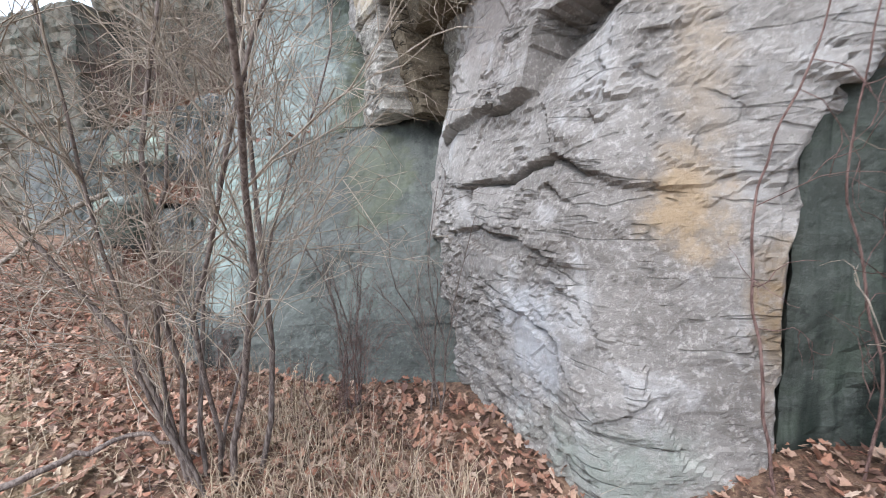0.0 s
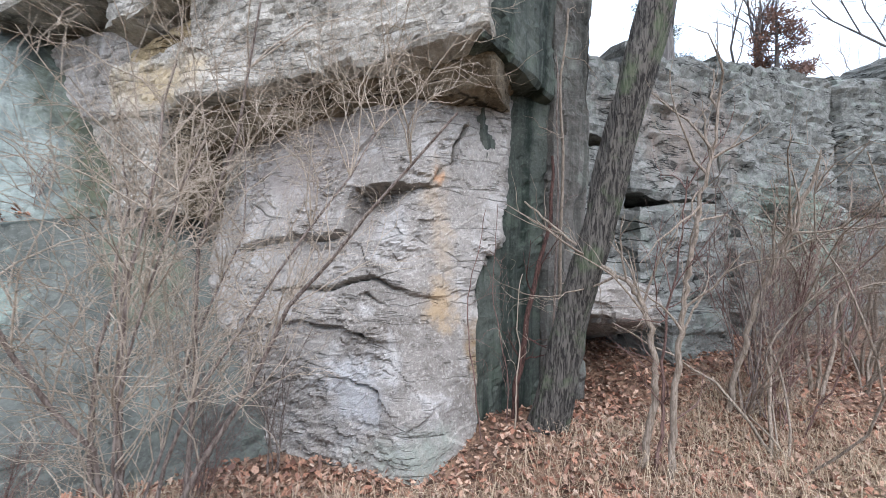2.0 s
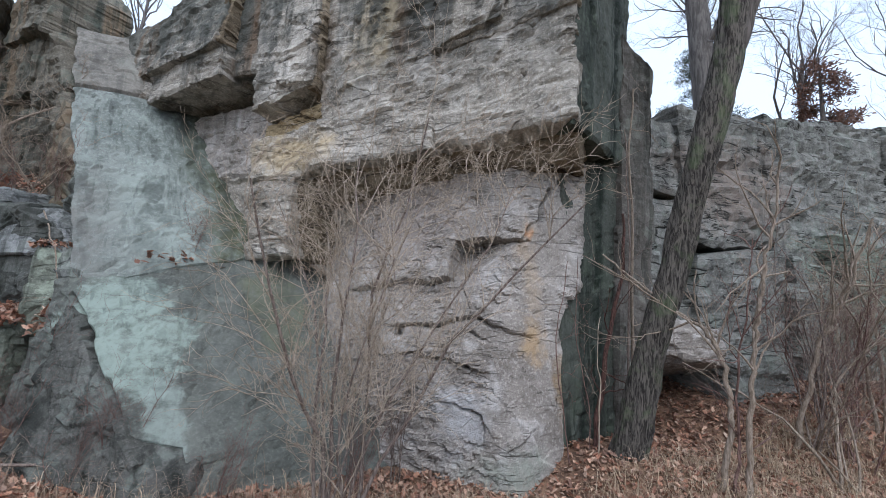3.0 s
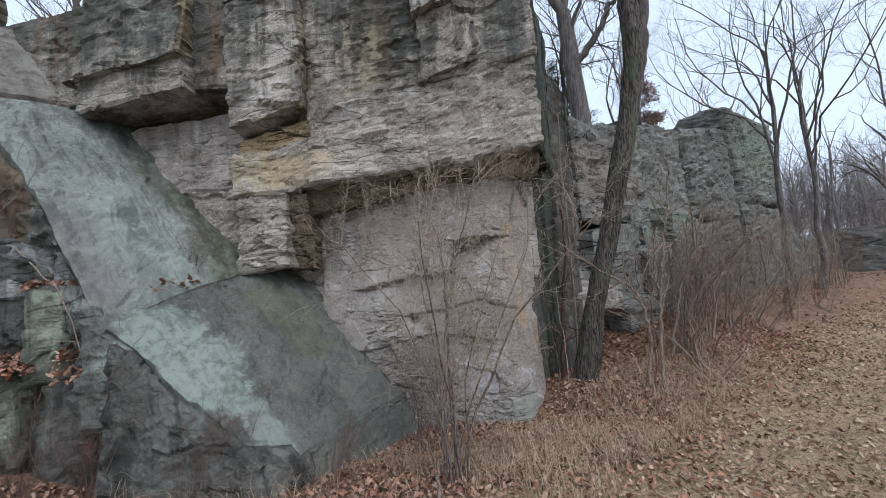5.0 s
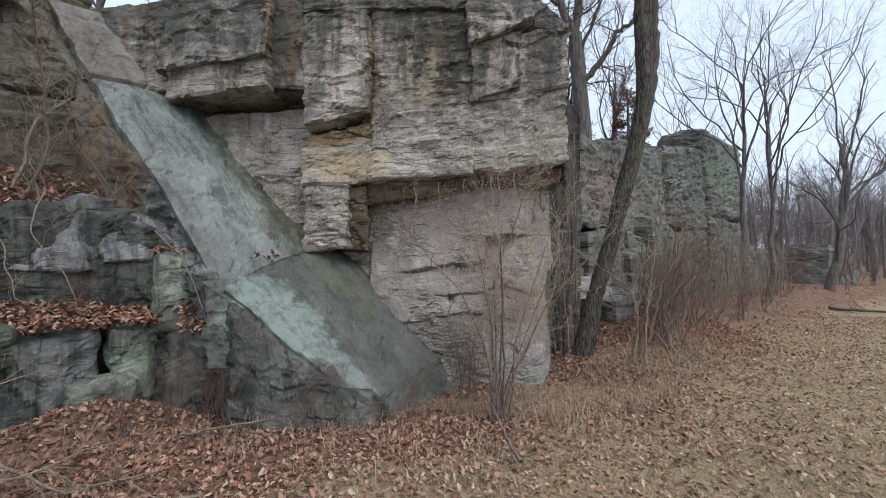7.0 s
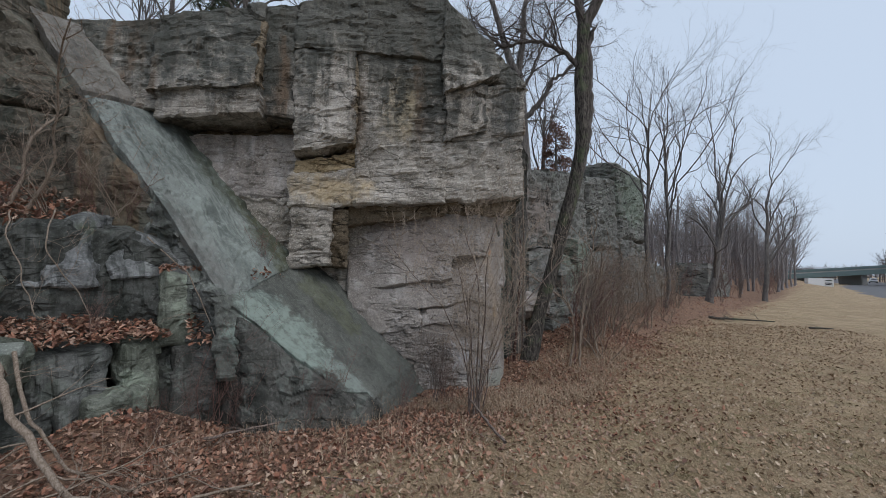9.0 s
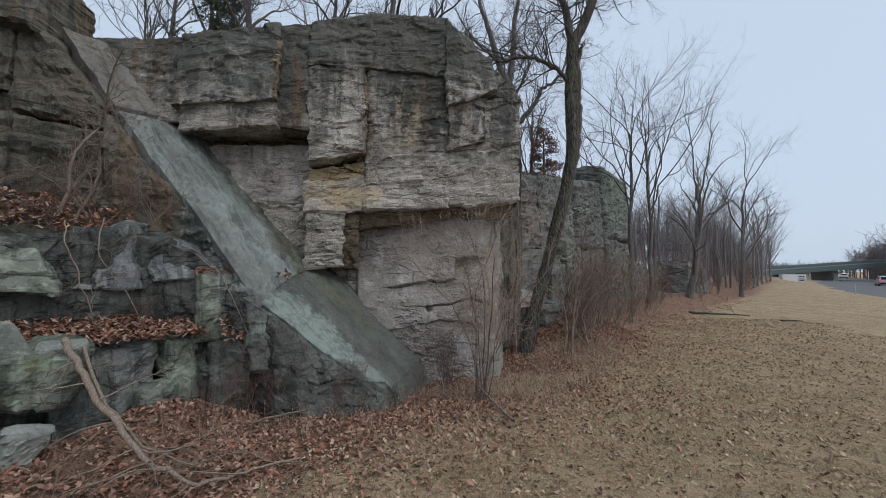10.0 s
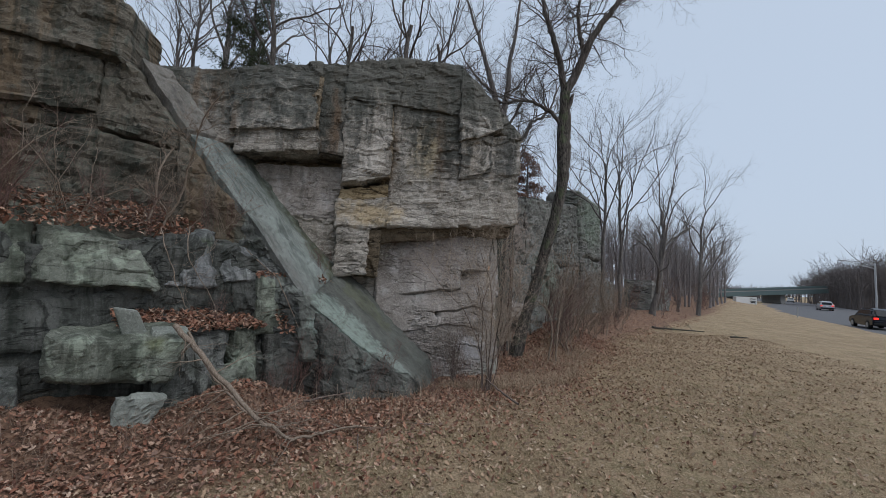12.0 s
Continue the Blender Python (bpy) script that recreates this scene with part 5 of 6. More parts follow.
for x, y in ((66, -31.5), (72, -34.5), (79, -37.5), (86, -41.0), (92, -43.5), (58, -27.5), (50, -23.5), (44, -20.5)):
    again((T_F, T_G)[int(x) % 2], x, y, turn=x * 37.0, scale=1.2)

# ---- shrubs ----
def shrub(name, seed, stems, height, label, mat=M_TWIG, radius=0.012, spread=0.45, kids=5, depth=2, twist=0.13, fine_mat=None):
    rng = np.random.default_rng(seed)
    t = thing(name, label, "shrub")
    fine = Wood()
    for k in range(stems):
        thick = Wood()
        a = rng.uniform(0, 2 * math.pi)
        s = rng.uniform(0.15, 1.0) * spread
        p = np.array([rng.normal(0, 0.07), rng.normal(0, 0.07), -0.05])
        d = np.array([math.cos(a) * s, math.sin(a) * s, 1.0])
        h = height * rng.uniform(0.65, 1.1)
        thick.grow(rng, p, d, h, radius * rng.uniform(0.6, 1.2), 0, sides=6, wander=twist * 0.6, steps=9, up=0.12)
        pts = thick.v[-1].reshape(-1, 6, 3).mean(1)
        for j in range(kids * 2):
            i = rng.integers(2, len(pts) - 1)
            side = rng.normal(0, 1, 3)
            side[2] = abs(side[2]) * 0.5 + 0.15
            dd = (pts[i + 1] - pts[i]) / np.linalg.norm(pts[i + 1] - pts[i]) * 0.8 + side / np.linalg.norm(side) * 0.75
            fine.grow(rng, pts[i], dd, h * rng.uniform(0.14, 0.36), radius * 0.3, depth - 1, 0.85, 0.06, 4, 4, 0.35, twist, 5)
        thick.make("stem", mat, t)
    fine.make("crown", fine_mat or mat, t, "fine bare twigs")
    return t


S_MAIN = place(shrub("shrub", 41, 9, 2.8, "bare many-stemmed shrub in front of the pale rock", M_TWIG, 0.013, 0.3, 9, 3, 0.22, M_TWIG_PALE), -0.92, 1.83)
S_A = place(shrub("shrub", 42, 6, 2.4, "bare thin-stemmed shrub at the foot of the cliff", M_TWIG, 0.011, 0.55, 6, 2, 0.24), 3.3, 0.15)
S_B = place(shrub("shrub", 43, 7, 2.0, "bare reddish shrub at the foot of the cliff", M_TWIG_RED, 0.009, 0.7, 6, 2, 0.26), 3.9, 0.0)
S_C = place(shrub("shrub", 44, 3, 2.3, "pale crooked bare sapling", M_TWIG_WARM, 0.019, 0.6, 6, 3, 0.3), 4.1, -0.25)
again(S_C, 5.3, -0.5, turn=130, scale=0.95)
again(S_C, 4.7, 0.1, turn=250, scale=0.8)


def sapling(points, r, label, seed, twigs=10, mat=M_TWIG_WARM):
    """A single crooked stem with side twigs."""
    g = np.random.default_rng(seed)
    t = thing("sapling", label, "sapling", at=points[0])
    q = np.array(points, float) - np.array(points[0])
    s = np.linspace(0, len(q) - 1, 6 * len(q))
    q = np.stack([np.interp(s, np.arange(len(q)), q[:, i]) for i in range(3)], -1)
    for _ in range(3):
        q[1:-1] = (q[:-2] + 2 * q[1:-1] + q[2:]) / 4
    q[1:] += g.normal(0, r * 0.35, q[1:].shape)
    w = Wood()
    w.tube(q, np.linspace(r, r * 0.3, len(q)), 8)
    w.make("stem", mat, t)
    w = Wood()
    for k in range(twigs):
        i = g.integers(len(q) // 4, len(q) - 1)
        d = (q[i] - q[i - 1]) / np.linalg.norm(q[i] - q[i - 1]) + g.normal(0, 0.55, 3)
        w.grow(g, q[i], d, g.uniform(0.3, 0.9), r * 0.4, 1, 0.7, 0.08, 5, 3, 0.3, 0.2, 6)
    w.make("crown", mat, t, "thin bare twigs")
    return t


sapling([(1.82, 0.58, 0.0), (1.82, 0.48, 0.56), (1.82, 0.47, 0.88), (1.82, 0.52, 1.25), (1.82, 0.65, 1.44), (1.82, 0.88, 1.58), (1.82, 1.19, 1.82), (1.7, 1.5, 2.1)], 0.026, "pale crooked sapling arching towards the rock", 71)
sapling([(1.85, 0.38, 0.0), (1.85, 0.35, 0.77), (1.85, 0.32, 1.17), (1.85, 0.28, 1.56), (1.85, 0.22, 1.95), (1.85, 0.14, 2.36), (1.85, 0.1, 2.8)], 0.024, "pale upright sapling in front of the cliff", 72, 14)
sapling([(3.2, 0.4, 0.0), (3.2, 0.22, 0.77), (3.2, 0.11, 1.34), (3.2, -0.03, 1.68), (3.2, -0.16, 1.95), (3.2, -0.3, 2.5)], 0.028, "pale leaning sapling in front of the cliff", 73)
sapling([(1.84, 0.5, 0.0), (1.86, 0.42, 0.5), (1.9, 0.46, 1.0), (1.9, 0.36, 1.6), (1.92, 0.3, 2.2)], 0.014, "thin reddish sapling in front of the cliff", 74, 12, M_TWIG_RED)
again(S_A, -0.45, 2.5, turn=45, scale=0.62)
again(S_A, 0.05, 2.55, turn=160, scale=0.6)
again(S_B, -1.9, 3.5, turn=10, scale=0.5)
again(S_B, -2.5, 4.6, turn=80, scale=0.75)
S_E = place(shrub("shrub", 47, 6, 2.3, "tangled pale brown shrub on the leafy bank", M_TWIG_WARM, 0.013, 0.9, 5, 2, 0.36, M_TWIG_WARM), 2.9, -0.1)
for k in range(12):
    x = 2.4 + 8.5 * rng.random()
    y = np.interp(x, FOOT[:, 0], FOOT[:, 1]) + rng.uniform(-1.1, -0.1)
    again((S_E, S_B, S_E, S_C)[k % 4], x, y, turn=rng.uniform(0, 360), scale=rng.uniform(0.5, 1.1))
for k in range(13):
    x = 5.0 + 15 * rng.random() ** 0.9
    y = np.interp(x, FOOT[:, 0], FOOT[:, 1]) + rng.uniform(-0.75, 0.7)
    again((S_A, S_B, S_C, S_C)[k % 4], x, y, turn=rng.uniform(0, 360), scale=rng.uniform(0.45, 1.2))
for k in range(14):
    x = 19 + 22 * rng.random()
    y = np.interp(x, FOOT[:, 0], FOOT[:, 1]) + rng.uniform(-0.5, 1.5)
    again((S_A, S_B)[k % 2], x, y, turn=rng.uniform(0, 360), scale=rng.uniform(1.0, 1.6))
S_D = place(shrub("shrub", 48, 2, 2.6, "one crooked pale sapling on the leafy ledge", M_TWIG_WARM, 0.02, 0.25, 9, 3, 0.5), -3.5, 6.45, 2.45)
for x, y, z, s in ((-4.7, 7.2, 2.5, 0.7), (-2.6, 5.9, 2.5, 0.4), (-5.6, 7.6, 2.4, 0.8), (-1.35, 4.95, 1.95, 0.35)):
    again(S_B, x, y, z, turn=rng.uniform(0, 360), scale=s)

for x, y, z, s in ((-3.3, 6.25, 2.5, 0.6), (-4.3, 6.9, 2.45, 0.7), (-5.2, 7.2, 2.4, 0.75), (-2.85, 5.85, 2.55, 0.5), (-5.9, 7.6, 2.4, 0.7)):
    again(S_E, x, y, z, turn=rng.uniform(0, 360), scale=s)
for x, y, z, s in ((-3.0, 5.95, 2.5, 0.4), (-4.05, 6.6, 2.45, 0.5), (-4.9, 7.05, 2.45, 0.55), (-3.75, 6.2, 2.4, 0.42), (-3.3, 5.45, 1.15, 0.3)):
    again(S_B, x, y, z, turn=rng.uniform(0, 360), scale=s)
for x, y, s in ((-2.55, 4.25, 0.42), (-2.15, 3.55, 0.36), (-1.35, 2.7, 0.34), (-3.3, 4.45, 0.3), (-0.5, 2.35, 0.4), (-2.9, 4.55, 0.36)):
    again(S_B, x, y, turn=rng.uniform(0, 360), scale=s)

# ---- litter, straw and lawn ----
def scatter(n, x0, x1, y0, y1, seed, weight):
    g = np.random.default_rng(seed)
    p = np.stack([g.uniform(x0, x1, n * 3), g.uniform(y0, y1, n * 3)], -1)
    d = foot_distance(p[:, 0], p[:, 1])
    keep = g.random(len(p)) < weight(p, d)
    p = p[keep][:n]
    return p, ground_height(p[:, 0], p[:, 1]), g


LEAF = np.array([(0, -0.5), (0.16, -0.28), (0.3, -0.3), (0.24, -0.02), (0.46, 0.12), (0.24, 0.2), (0.2, 0.42), (0, 0.5), (-0.2, 0.42), (-0.24, 0.2), (-0.46, 0.12), (-0.24, -0.02), (-0.3, -0.3), (-0.16, -0.28)])


def leaves(name, p, z, g, label, lo=0.022, hi=0.085, lift=0.03, mat=M_LEAF):
    n, m = len(p), len(LEAF)
    size = g.uniform(lo, hi, n)
    a, curl = g.uniform(0, 2 * math.pi, n), g.uniform(-0.2, 0.9, n)
    tx, ty = g.normal(0, 0.5, n), g.normal(0, 0.5, n)
    lx, ly = LEAF[:, 0][None] * size[:, None] * g.uniform(0.6, 1.0, n)[:, None], LEAF[:, 1][None] * size[:, None]
    lz = np.abs(lx) * curl[:, None] + ly * ly / size[:, None] * g.normal(0, 0.6, n)[:, None]
    x = lx * np.cos(a)[:, None] - ly * np.sin(a)[:, None]
    y = lx * np.sin(a)[:, None] + ly * np.cos(a)[:, None]
    zz = lz + x * tx[:, None] + y * ty[:, None]
    v = np.stack([p[:, :1] + x, p[:, 1:2] + y, (z + g.uniform(0.0, lift, n))[:, None] + zz + 0.012], -1)
    i = np.arange(n)[:, None] * m
    half = [[0, 1, 2, 3], [0, 3, 4, 5], [0, 5, 6, 7], [7, 8, 9, 0], [9, 10, 11, 0], [11, 12, 13, 0]]
    f = np.concatenate([i + np.array(h)[None] for h in half])
    ob = mesh_object(name, v.reshape(-1, 3), f, mat)
    return tagged(ob, label, "leaf litter", kind="stuff")


pl, zl, g = scatter(44000, -9.5, 6.0, -2.5, 7.5, 7, lambda p, d: np.where(d > np.where(p[:, 0] > 2.2, -1.7, -0.6), np.exp(-np.maximum(d - 0.9, 0) / np.where(p[:, 0] > 0.3, 0.45, 0.8)), 0.0) * np.where(d > 2.5, 0.7, 1.0) + np.where((d > 2.5) & (d < 6), 0.002, 0))
leaves("leaf_litter", pl, zl, g, "curled brown fallen leaves lying along the rocks", 0.02, 0.066)
pb, zb, g = scatter(42000, -10.0, 12.0, -9.0, 5.0, 9, lambda p, d: np.where(d > 1.0, np.exp(-np.maximum(d - 2.2, 0) / 3.8), 0.0))
leaves("leaf_crumbs", pb, zb, g, "small tan crumbs of leaves scattered over the lawn", 0.014, 0.06, 0.012, M_CRUMB)
pf, zf, g = scatter(4000, 5.0, 24.0, -14.0, 1.0, 8, lambda p, d: np.where((d > -0.8) & (d < 2.0), 0.8, 0.0) )
leaves("leaf_litter", pf, zf, g, "curled brown fallen leaves below the far cliff")


def ledge_leaves(n, seed, a, b, depth, z, label):
    g = np.random.default_rng(seed)
    a, b = np.array(a), np.array(b)
    nn = np.array([-(b - a)[1], (b - a)[0]]) / np.linalg.norm(b - a)
    t, w = g.random(n), g.random(n)
    p = a + t[:, None] * (b - a) + (w * depth)[:, None] * nn
    leaves("leaf_litter", p, z[0] + (z[1] - z[0]) * w + g.uniform(0, 0.05, n), g, label, 0.035, 0.08)


ledge_leaves(1700, 61, (-4.35, 5.8), (-2.7, 5.05), 0.5, (1.1, 1.34), "brown leaves heaped on a rock shelf")
ledge_leaves(1800, 62, (-5.4, 7.0), (-3.0, 5.85), 0.95, (2.36, 2.85), "brown leaves heaped on the upper ledge")
ledge_leaves(260, 64, (-2.65, 4.85), (-2.25, 4.55), 0.3, (1.0, 1.35), "red brown leaves caught in the gully")
ledge_leaves(60, 65, (-2.75, 5.15), (-2.4, 4.95), 0.2, (1.86, 1.9), "brown leaves on an upright block")
ledge_leaves(28, 63, (-1.95, 4.62), (-0.9, 4.84), 0.1, (1.76, 1.88), "brown leaves caught in the slab crack")


def blades(name, p, z, g, lo, hi, width, lean, mat, label, category="grass"):
    n = len(p)
    h, a = g.uniform(lo, hi, n), g.uniform(0, 2 * math.pi, n)
    dx, dy = np.cos(a), np.sin(a)
    b = g.uniform(0.3, 1.0, n) * lean
    base = np.stack([p[:, 0], p[:, 1], z - 0.01], -1)
    side = np.stack([-dy, dx, dx * 0], -1) * (width * g.uniform(0.6, 1.3, n))[:, None]
    mid = base + np.stack([dx * h * b * 0.35, dy * h * b * 0.35, h * 0.6], -1)
    tip = base + np.stack([dx * h * b, dy * h * b, h * (1 - 0.35 * b)], -1)
    v = np.stack([base - side, base + side, mid + side * 0.7, mid - side * 0.7, tip], 1)
    i = np.arange(n) * 5
    q = np.stack([i, i + 1, i + 2, i + 3], -1)
    t = np.stack([i + 3, i + 2, i + 4], -1)
    ob = mesh_object(name, v.reshape(-1, 3), q.tolist() + t.tolist(), mat)
    return tagged(ob, label, category, kind="stuff")


def clumped(p, g, k=9, r=0.05):
    return np.repeat(p, k, 0) + g.normal(0, r, (len(p) * k, 2))


pt, zt, g = scatter(2100, -3.0, 4.0, -1.5, 4.5, 17, lambda p, d: np.where((d > 0.05) & (d < np.where(p[:, 1] < 0.6, 1.3, 2.2)), np.where(p[:, 0] > -0.9, 0.6, 0.09), 0.0))
pt = clumped(pt, g, 14, 0.06)
blades("dry_grass", pt, ground_height(pt[:, 0], pt[:, 1]), g, 0.06, 0.27, 0.0022, 1.3, M_STRAW, "tufts of long straw-coloured dead grass below the rock")
pw, zw, g = scatter(120000, -10.0, 8.0, -7.5, 4.5, 18, lambda p, d: np.where(d > 1.0, np.clip((d - 0.9) / 1.5, 0, 1), 0.05) * np.exp(-np.maximum(np.hypot(p[:, 0] + 5, p[:, 1]) - 4, 0) / 5))
blades("lawn_grass", pw, zw, g, 0.018, 0.062, 0.0024, 1.7, M_LAWN, "short matted dry winter grass")

ps, zs, g = scatter(900, -6.0, 1.0, 1.0, 6.0, 23, lambda p, d: np.where((d > -0.1) & (d < 0.7), 0.5, 0.0))
ps = clumped(ps, g, 5, 0.08)
blades("dry_stems", ps, ground_height(ps[:, 0], ps[:, 1]), g, 0.1, 0.5, 0.0016, 1.3, M_STEM, "thin grey dead stems at the foot of the slab")

# ---- vines on the dark side of the rock ----
def vine(pts, r, label, mat=M_TWIG_RED, seed=0):
    g = np.random.default_rng(seed)
    t = thing("vine", label, "vine")
    pts = np.array(pts, float)
    s = np.linspace(0, len(pts) - 1, 9 * len(pts))
    q = np.stack([np.interp(s, np.arange(len(pts)), pts[:, i]) for i in range(3)], -1)
    q += np.cumsum(g.normal(0, 0.014, q.shape), 0) * np.array([1, 0.3, 0.4])
    for _ in range(2):
        q[1:-1] = (q[:-2] + 2 * q[1:-1] + q[2:]) / 4
    w = Wood()
    w.tube(q, np.linspace(r, r * 0.45, len(q)), 7)
    w.make("stem", mat, t)
    for _ in range(5):
        w = Wood()
        w.grow(g, q[g.integers(5, len(q) - 1)], g.normal(0, 1, 3) + np.array([0, -0.8, 0.6]), g.uniform(0.25, 0.6), r * 0.3, 1, kids=3, sides=4, wander=0.3)
        w.make("tendril", mat, t)


vine([(1.75, 1.58, 0.05), (1.8, 1.56, 0.6), (1.84, 1.55, 1.0), (1.95, 1.53, 1.5), (2.08, 1.5, 2.1), (2.15, 1.55, 2.7)], 0.032, "thick dark red vine climbing the rock beside the tree", M_VINE, seed=1)
vine([(1.42, 1.62, 0.0), (1.36, 1.64, 0.5), (1.36, 1.7, 1.0), (1.48, 1.74, 1.4), (1.6, 1.78, 2.0)], 0.007, "thin reddish vine on the dark rock", seed=2)
vine([(1.62, 1.6, 0.0), (1.66, 1.66, 0.7), (1.6, 1.7, 1.4), (1.7, 1.74, 2.1)], 0.006, "thin reddish vine on the dark rock", seed=3)
vine([(1.62, 1.5, 0.0), (1.58, 1.5, 0.5), (1.64, 1.56, 1.0), (1.8, 1.6, 1.5)], 0.008, "thin pale vine beside the rock", M_TWIG_PALE, seed=4)
vine([(2.3, 1.5, 0.0), (2.34, 1.48, 1.2), (2.4, 1.46, 2.4), (2.4, 1.48, 3.4), (2.44, 1.5, 4.2)], 0.02, "straight grey vine stem climbing the rib", M_TWIG_WARM, seed=5)
vine([(2.1, 1.45, 0.0), (2.16, 1.42, 1.3), (2.12, 1.44, 2.5), (2.2, 1.5, 3.6)], 0.014, "straight grey vine stem climbing the rib", M_TWIG, seed=6)
for k, (u, z) in enumerate(((1.0, 3.1), (0.75, 3.15), (1.9, 3.0), (2.3, 2.95), (1.5, 3.05))):
    a = np.array(W(u, -0.1, z))
    vine([a, a + (-0.06, -0.05, -0.2), a + (-0.1, -0.06, -0.42), a + (-0.02, 0.0, -0.62)], 0.006, "pale twig hanging from the roof of the overhang", M_TWIG_PALE, seed=10 + k)

for k, pts in enumerate(([(-3.7, 6.1, 2.5), (-3.82, 5.86, 2.2), (-3.72, 5.78, 1.8), (-3.8, 5.6, 1.45), (-3.6, 5.4, 1.25)],
                         [(-3.4, 5.9, 2.55), (-3.5, 5.72, 2.1), (-3.3, 5.6, 1.75), (-3.2, 5.4, 1.35)],
                         [(-2.7, 5.5, 2.3), (-2.6, 5.05, 1.9), (-2.5, 4.8, 1.4), (-2.45, 4.5, 0.8), (-2.5, 4.25, 0.2)])):
    vine(pts, 0.008, "thin grey vine hanging over the boulders", M_TWIG_WARM, seed=30 + k)

# ---- fallen branches ----
def fallen(pts, r0, label, mat=M_TWIG, twigs=0, seed=0):
    g = np.random.default_rng(seed)
    t = thing("fallen_branch", label, "branch")
    pts = np.array(pts, float)
    s = np.linspace(0, len(pts) - 1, 5 * len(pts))
    q = np.stack([np.interp(s, np.arange(len(pts)), pts[:, i]) for i in range(3)], -1)
    q[1:-1] += g.normal(0, r0 * 0.4, q[1:-1].shape)
    q[:, 2] = np.maximum(q[:, 2], ground_height(q[:, 0], q[:, 1]) + 0.04 + r0 * 0.7)
    w = Wood()
    w.tube(q, np.linspace(r0, r0 * 0.3, len(q)), 7)
    w.make("stem", mat, t)
    if twigs:
        for _ in range(twigs):
            w2 = Wood()
            w2.grow(g, q[g.integers(2, len(q) - 1)], g.normal(0, 1, 3) * np.array([1, 1, 0.25]), g.uniform(0.3, 0.8), r0 * 0.25, 1, kids=3, sides=4, up=0.02)
            w2.make("side_twig", mat, t)


fallen([(-4.15, 5.3, 1.28), (-4.33, 4.8, 1.05), (-4.42, 4.35, 0.72), (-4.4, 3.95, 0.4), (-4.2, 3.68, 0.18), (-3.83, 3.5, 0.12), (-3.45, 3.2, 0.12)], 0.034, "grey fallen branch leaning on a boulder into the leaf litter", M_TWIG_WARM, twigs=26, seed=1)
fallen([(-4.05, 5.2, 1.2), (-4.2, 4.75, 0.8), (-4.15, 4.3, 0.4), (-3.9, 4.0, 0.14), (-3.4, 3.8, 0.1)], 0.018, "thin grey branch leaning on the rocks", M_TWIG_WARM, twigs=16, seed=7)
fallen([(-3.0, 4.2, 0.2), (-2.6, 3.9, 0.2), (-2.1, 3.66, 0.18), (-1.7, 3.3, 0.14)], 0.016, "thin dead branch in the leaf litter", M_TWIG, twigs=14, seed=8)
fallen([(-2.0, 1.25, 0.16), (-1.5, 1.6, 0.24), (-1.2, 1.8, 0.3), (-0.95, 1.8, 0.18)], 0.018, "bent grey branch lying at the shrub", seed=2)
fallen([(13.0, -5.1, 0.05), (13.1, -6.2, 0.04), (12.8, -7.3, 0.0)], 0.06, "dark fallen log on the lawn", M_BARK, twigs=5, seed=3)
fallen([(11.3, -7.7, -0.02), (11.5, -8.5, -0.02)], 0.04, "short dead branch on the lawn", M_BARK, twigs=3, seed=4)

for k in range(34):
    g = np.random.default_rng(300 + k)
    x, y = g.uniform(-6.0, 3.5), g.uniform(-0.5, 5.5)
    if not 0.15 < float(foot_distance(np.array([x]), np.array([y]))[0]) < 1.9:
        continue
    a, ln = g.uniform(0, 2 * math.pi), g.uniform(0.3, 0.9)
    px = x + np.linspace(0, 1, 4) * math.cos(a) * ln
    py = y + np.linspace(0, 1, 4) * math.sin(a) * ln
    pz = ground_height(px, py) + 0.035
    fallen(np.stack([px, py, pz], -1), g.uniform(0.004, 0.011), "thin dead stick lying in the leaf litter", (M_TWIG, M_TWIG_WARM)[k % 2], twigs=3, seed=k + 20)

# ---- the road beyond the lawn ----


def strip(name, inner, outer, z, mat, label, step=3.0, parent=None, kind="structure", category="road"):
    """A band that follows the road, between two distances from its near edge."""
    s = np.concatenate([[0], np.cumsum(np.hypot(*np.diff(ROAD, axis=0).T))])
    q = np.arange(0, s[-1], step)
    c = np.stack([np.interp(q, s, ROAD[:, 0]), np.interp(q, s, ROAD[:, 1])], -1)
    for _ in range(6):
        c[1:-1] = (c[:-2] + 2 * c[1:-1] + c[2:]) / 4
    d = np.gradient(c, axis=0)
    d /= np.linalg.norm(d, axis=1)[:, None]
    n = np.stack([d[:, 1], -d[:, 0]], -1)
    rows = []
    for off, zz in ((inner, z - 0.4), (inner, z), (outer, z), (outer, z - 0.4)):
        rows.append(np.column_stack([c + n * off, np.full(len(c), zz)]))
    v = np.stack(rows, 1).reshape(-1, 3)
    m = len(c)
    f = []
    for i in range(m - 1):
        for j in range(3):
            f.append([i * 4 + j, i * 4 + j + 1, i * 4 + 4 + j + 1, i * 4 + 4 + j])
    ob = mesh_object(name, v, f, mat)
    return tagged(ob, label, category, kind=kind)


strip("road", 0.0, 17.0, -0.33, M_ASPHALT, "grey asphalt highway with worn lanes")
strip("road_line", 0.5, 0.62, -0.324, M_WHITE, "white painted edge line on the road", category="road line")
strip("kerb", -0.25, 0.0, -0.25, M_CONCRETE, "low concrete kerb along the lawn", category="kerb")


def box_bm(size, at, bevel=0.0):
    bm = bmesh.new()
    bmesh.ops.create_cube(bm, size=1.0, matrix=Matrix.Translation(at) @ Matrix.Diagonal((*size, 1)))
    if bevel:
        bmesh.ops.bevel(bm, geom=list(bm.edges), offset=bevel, segments=2, affect="EDGES")
    return bm


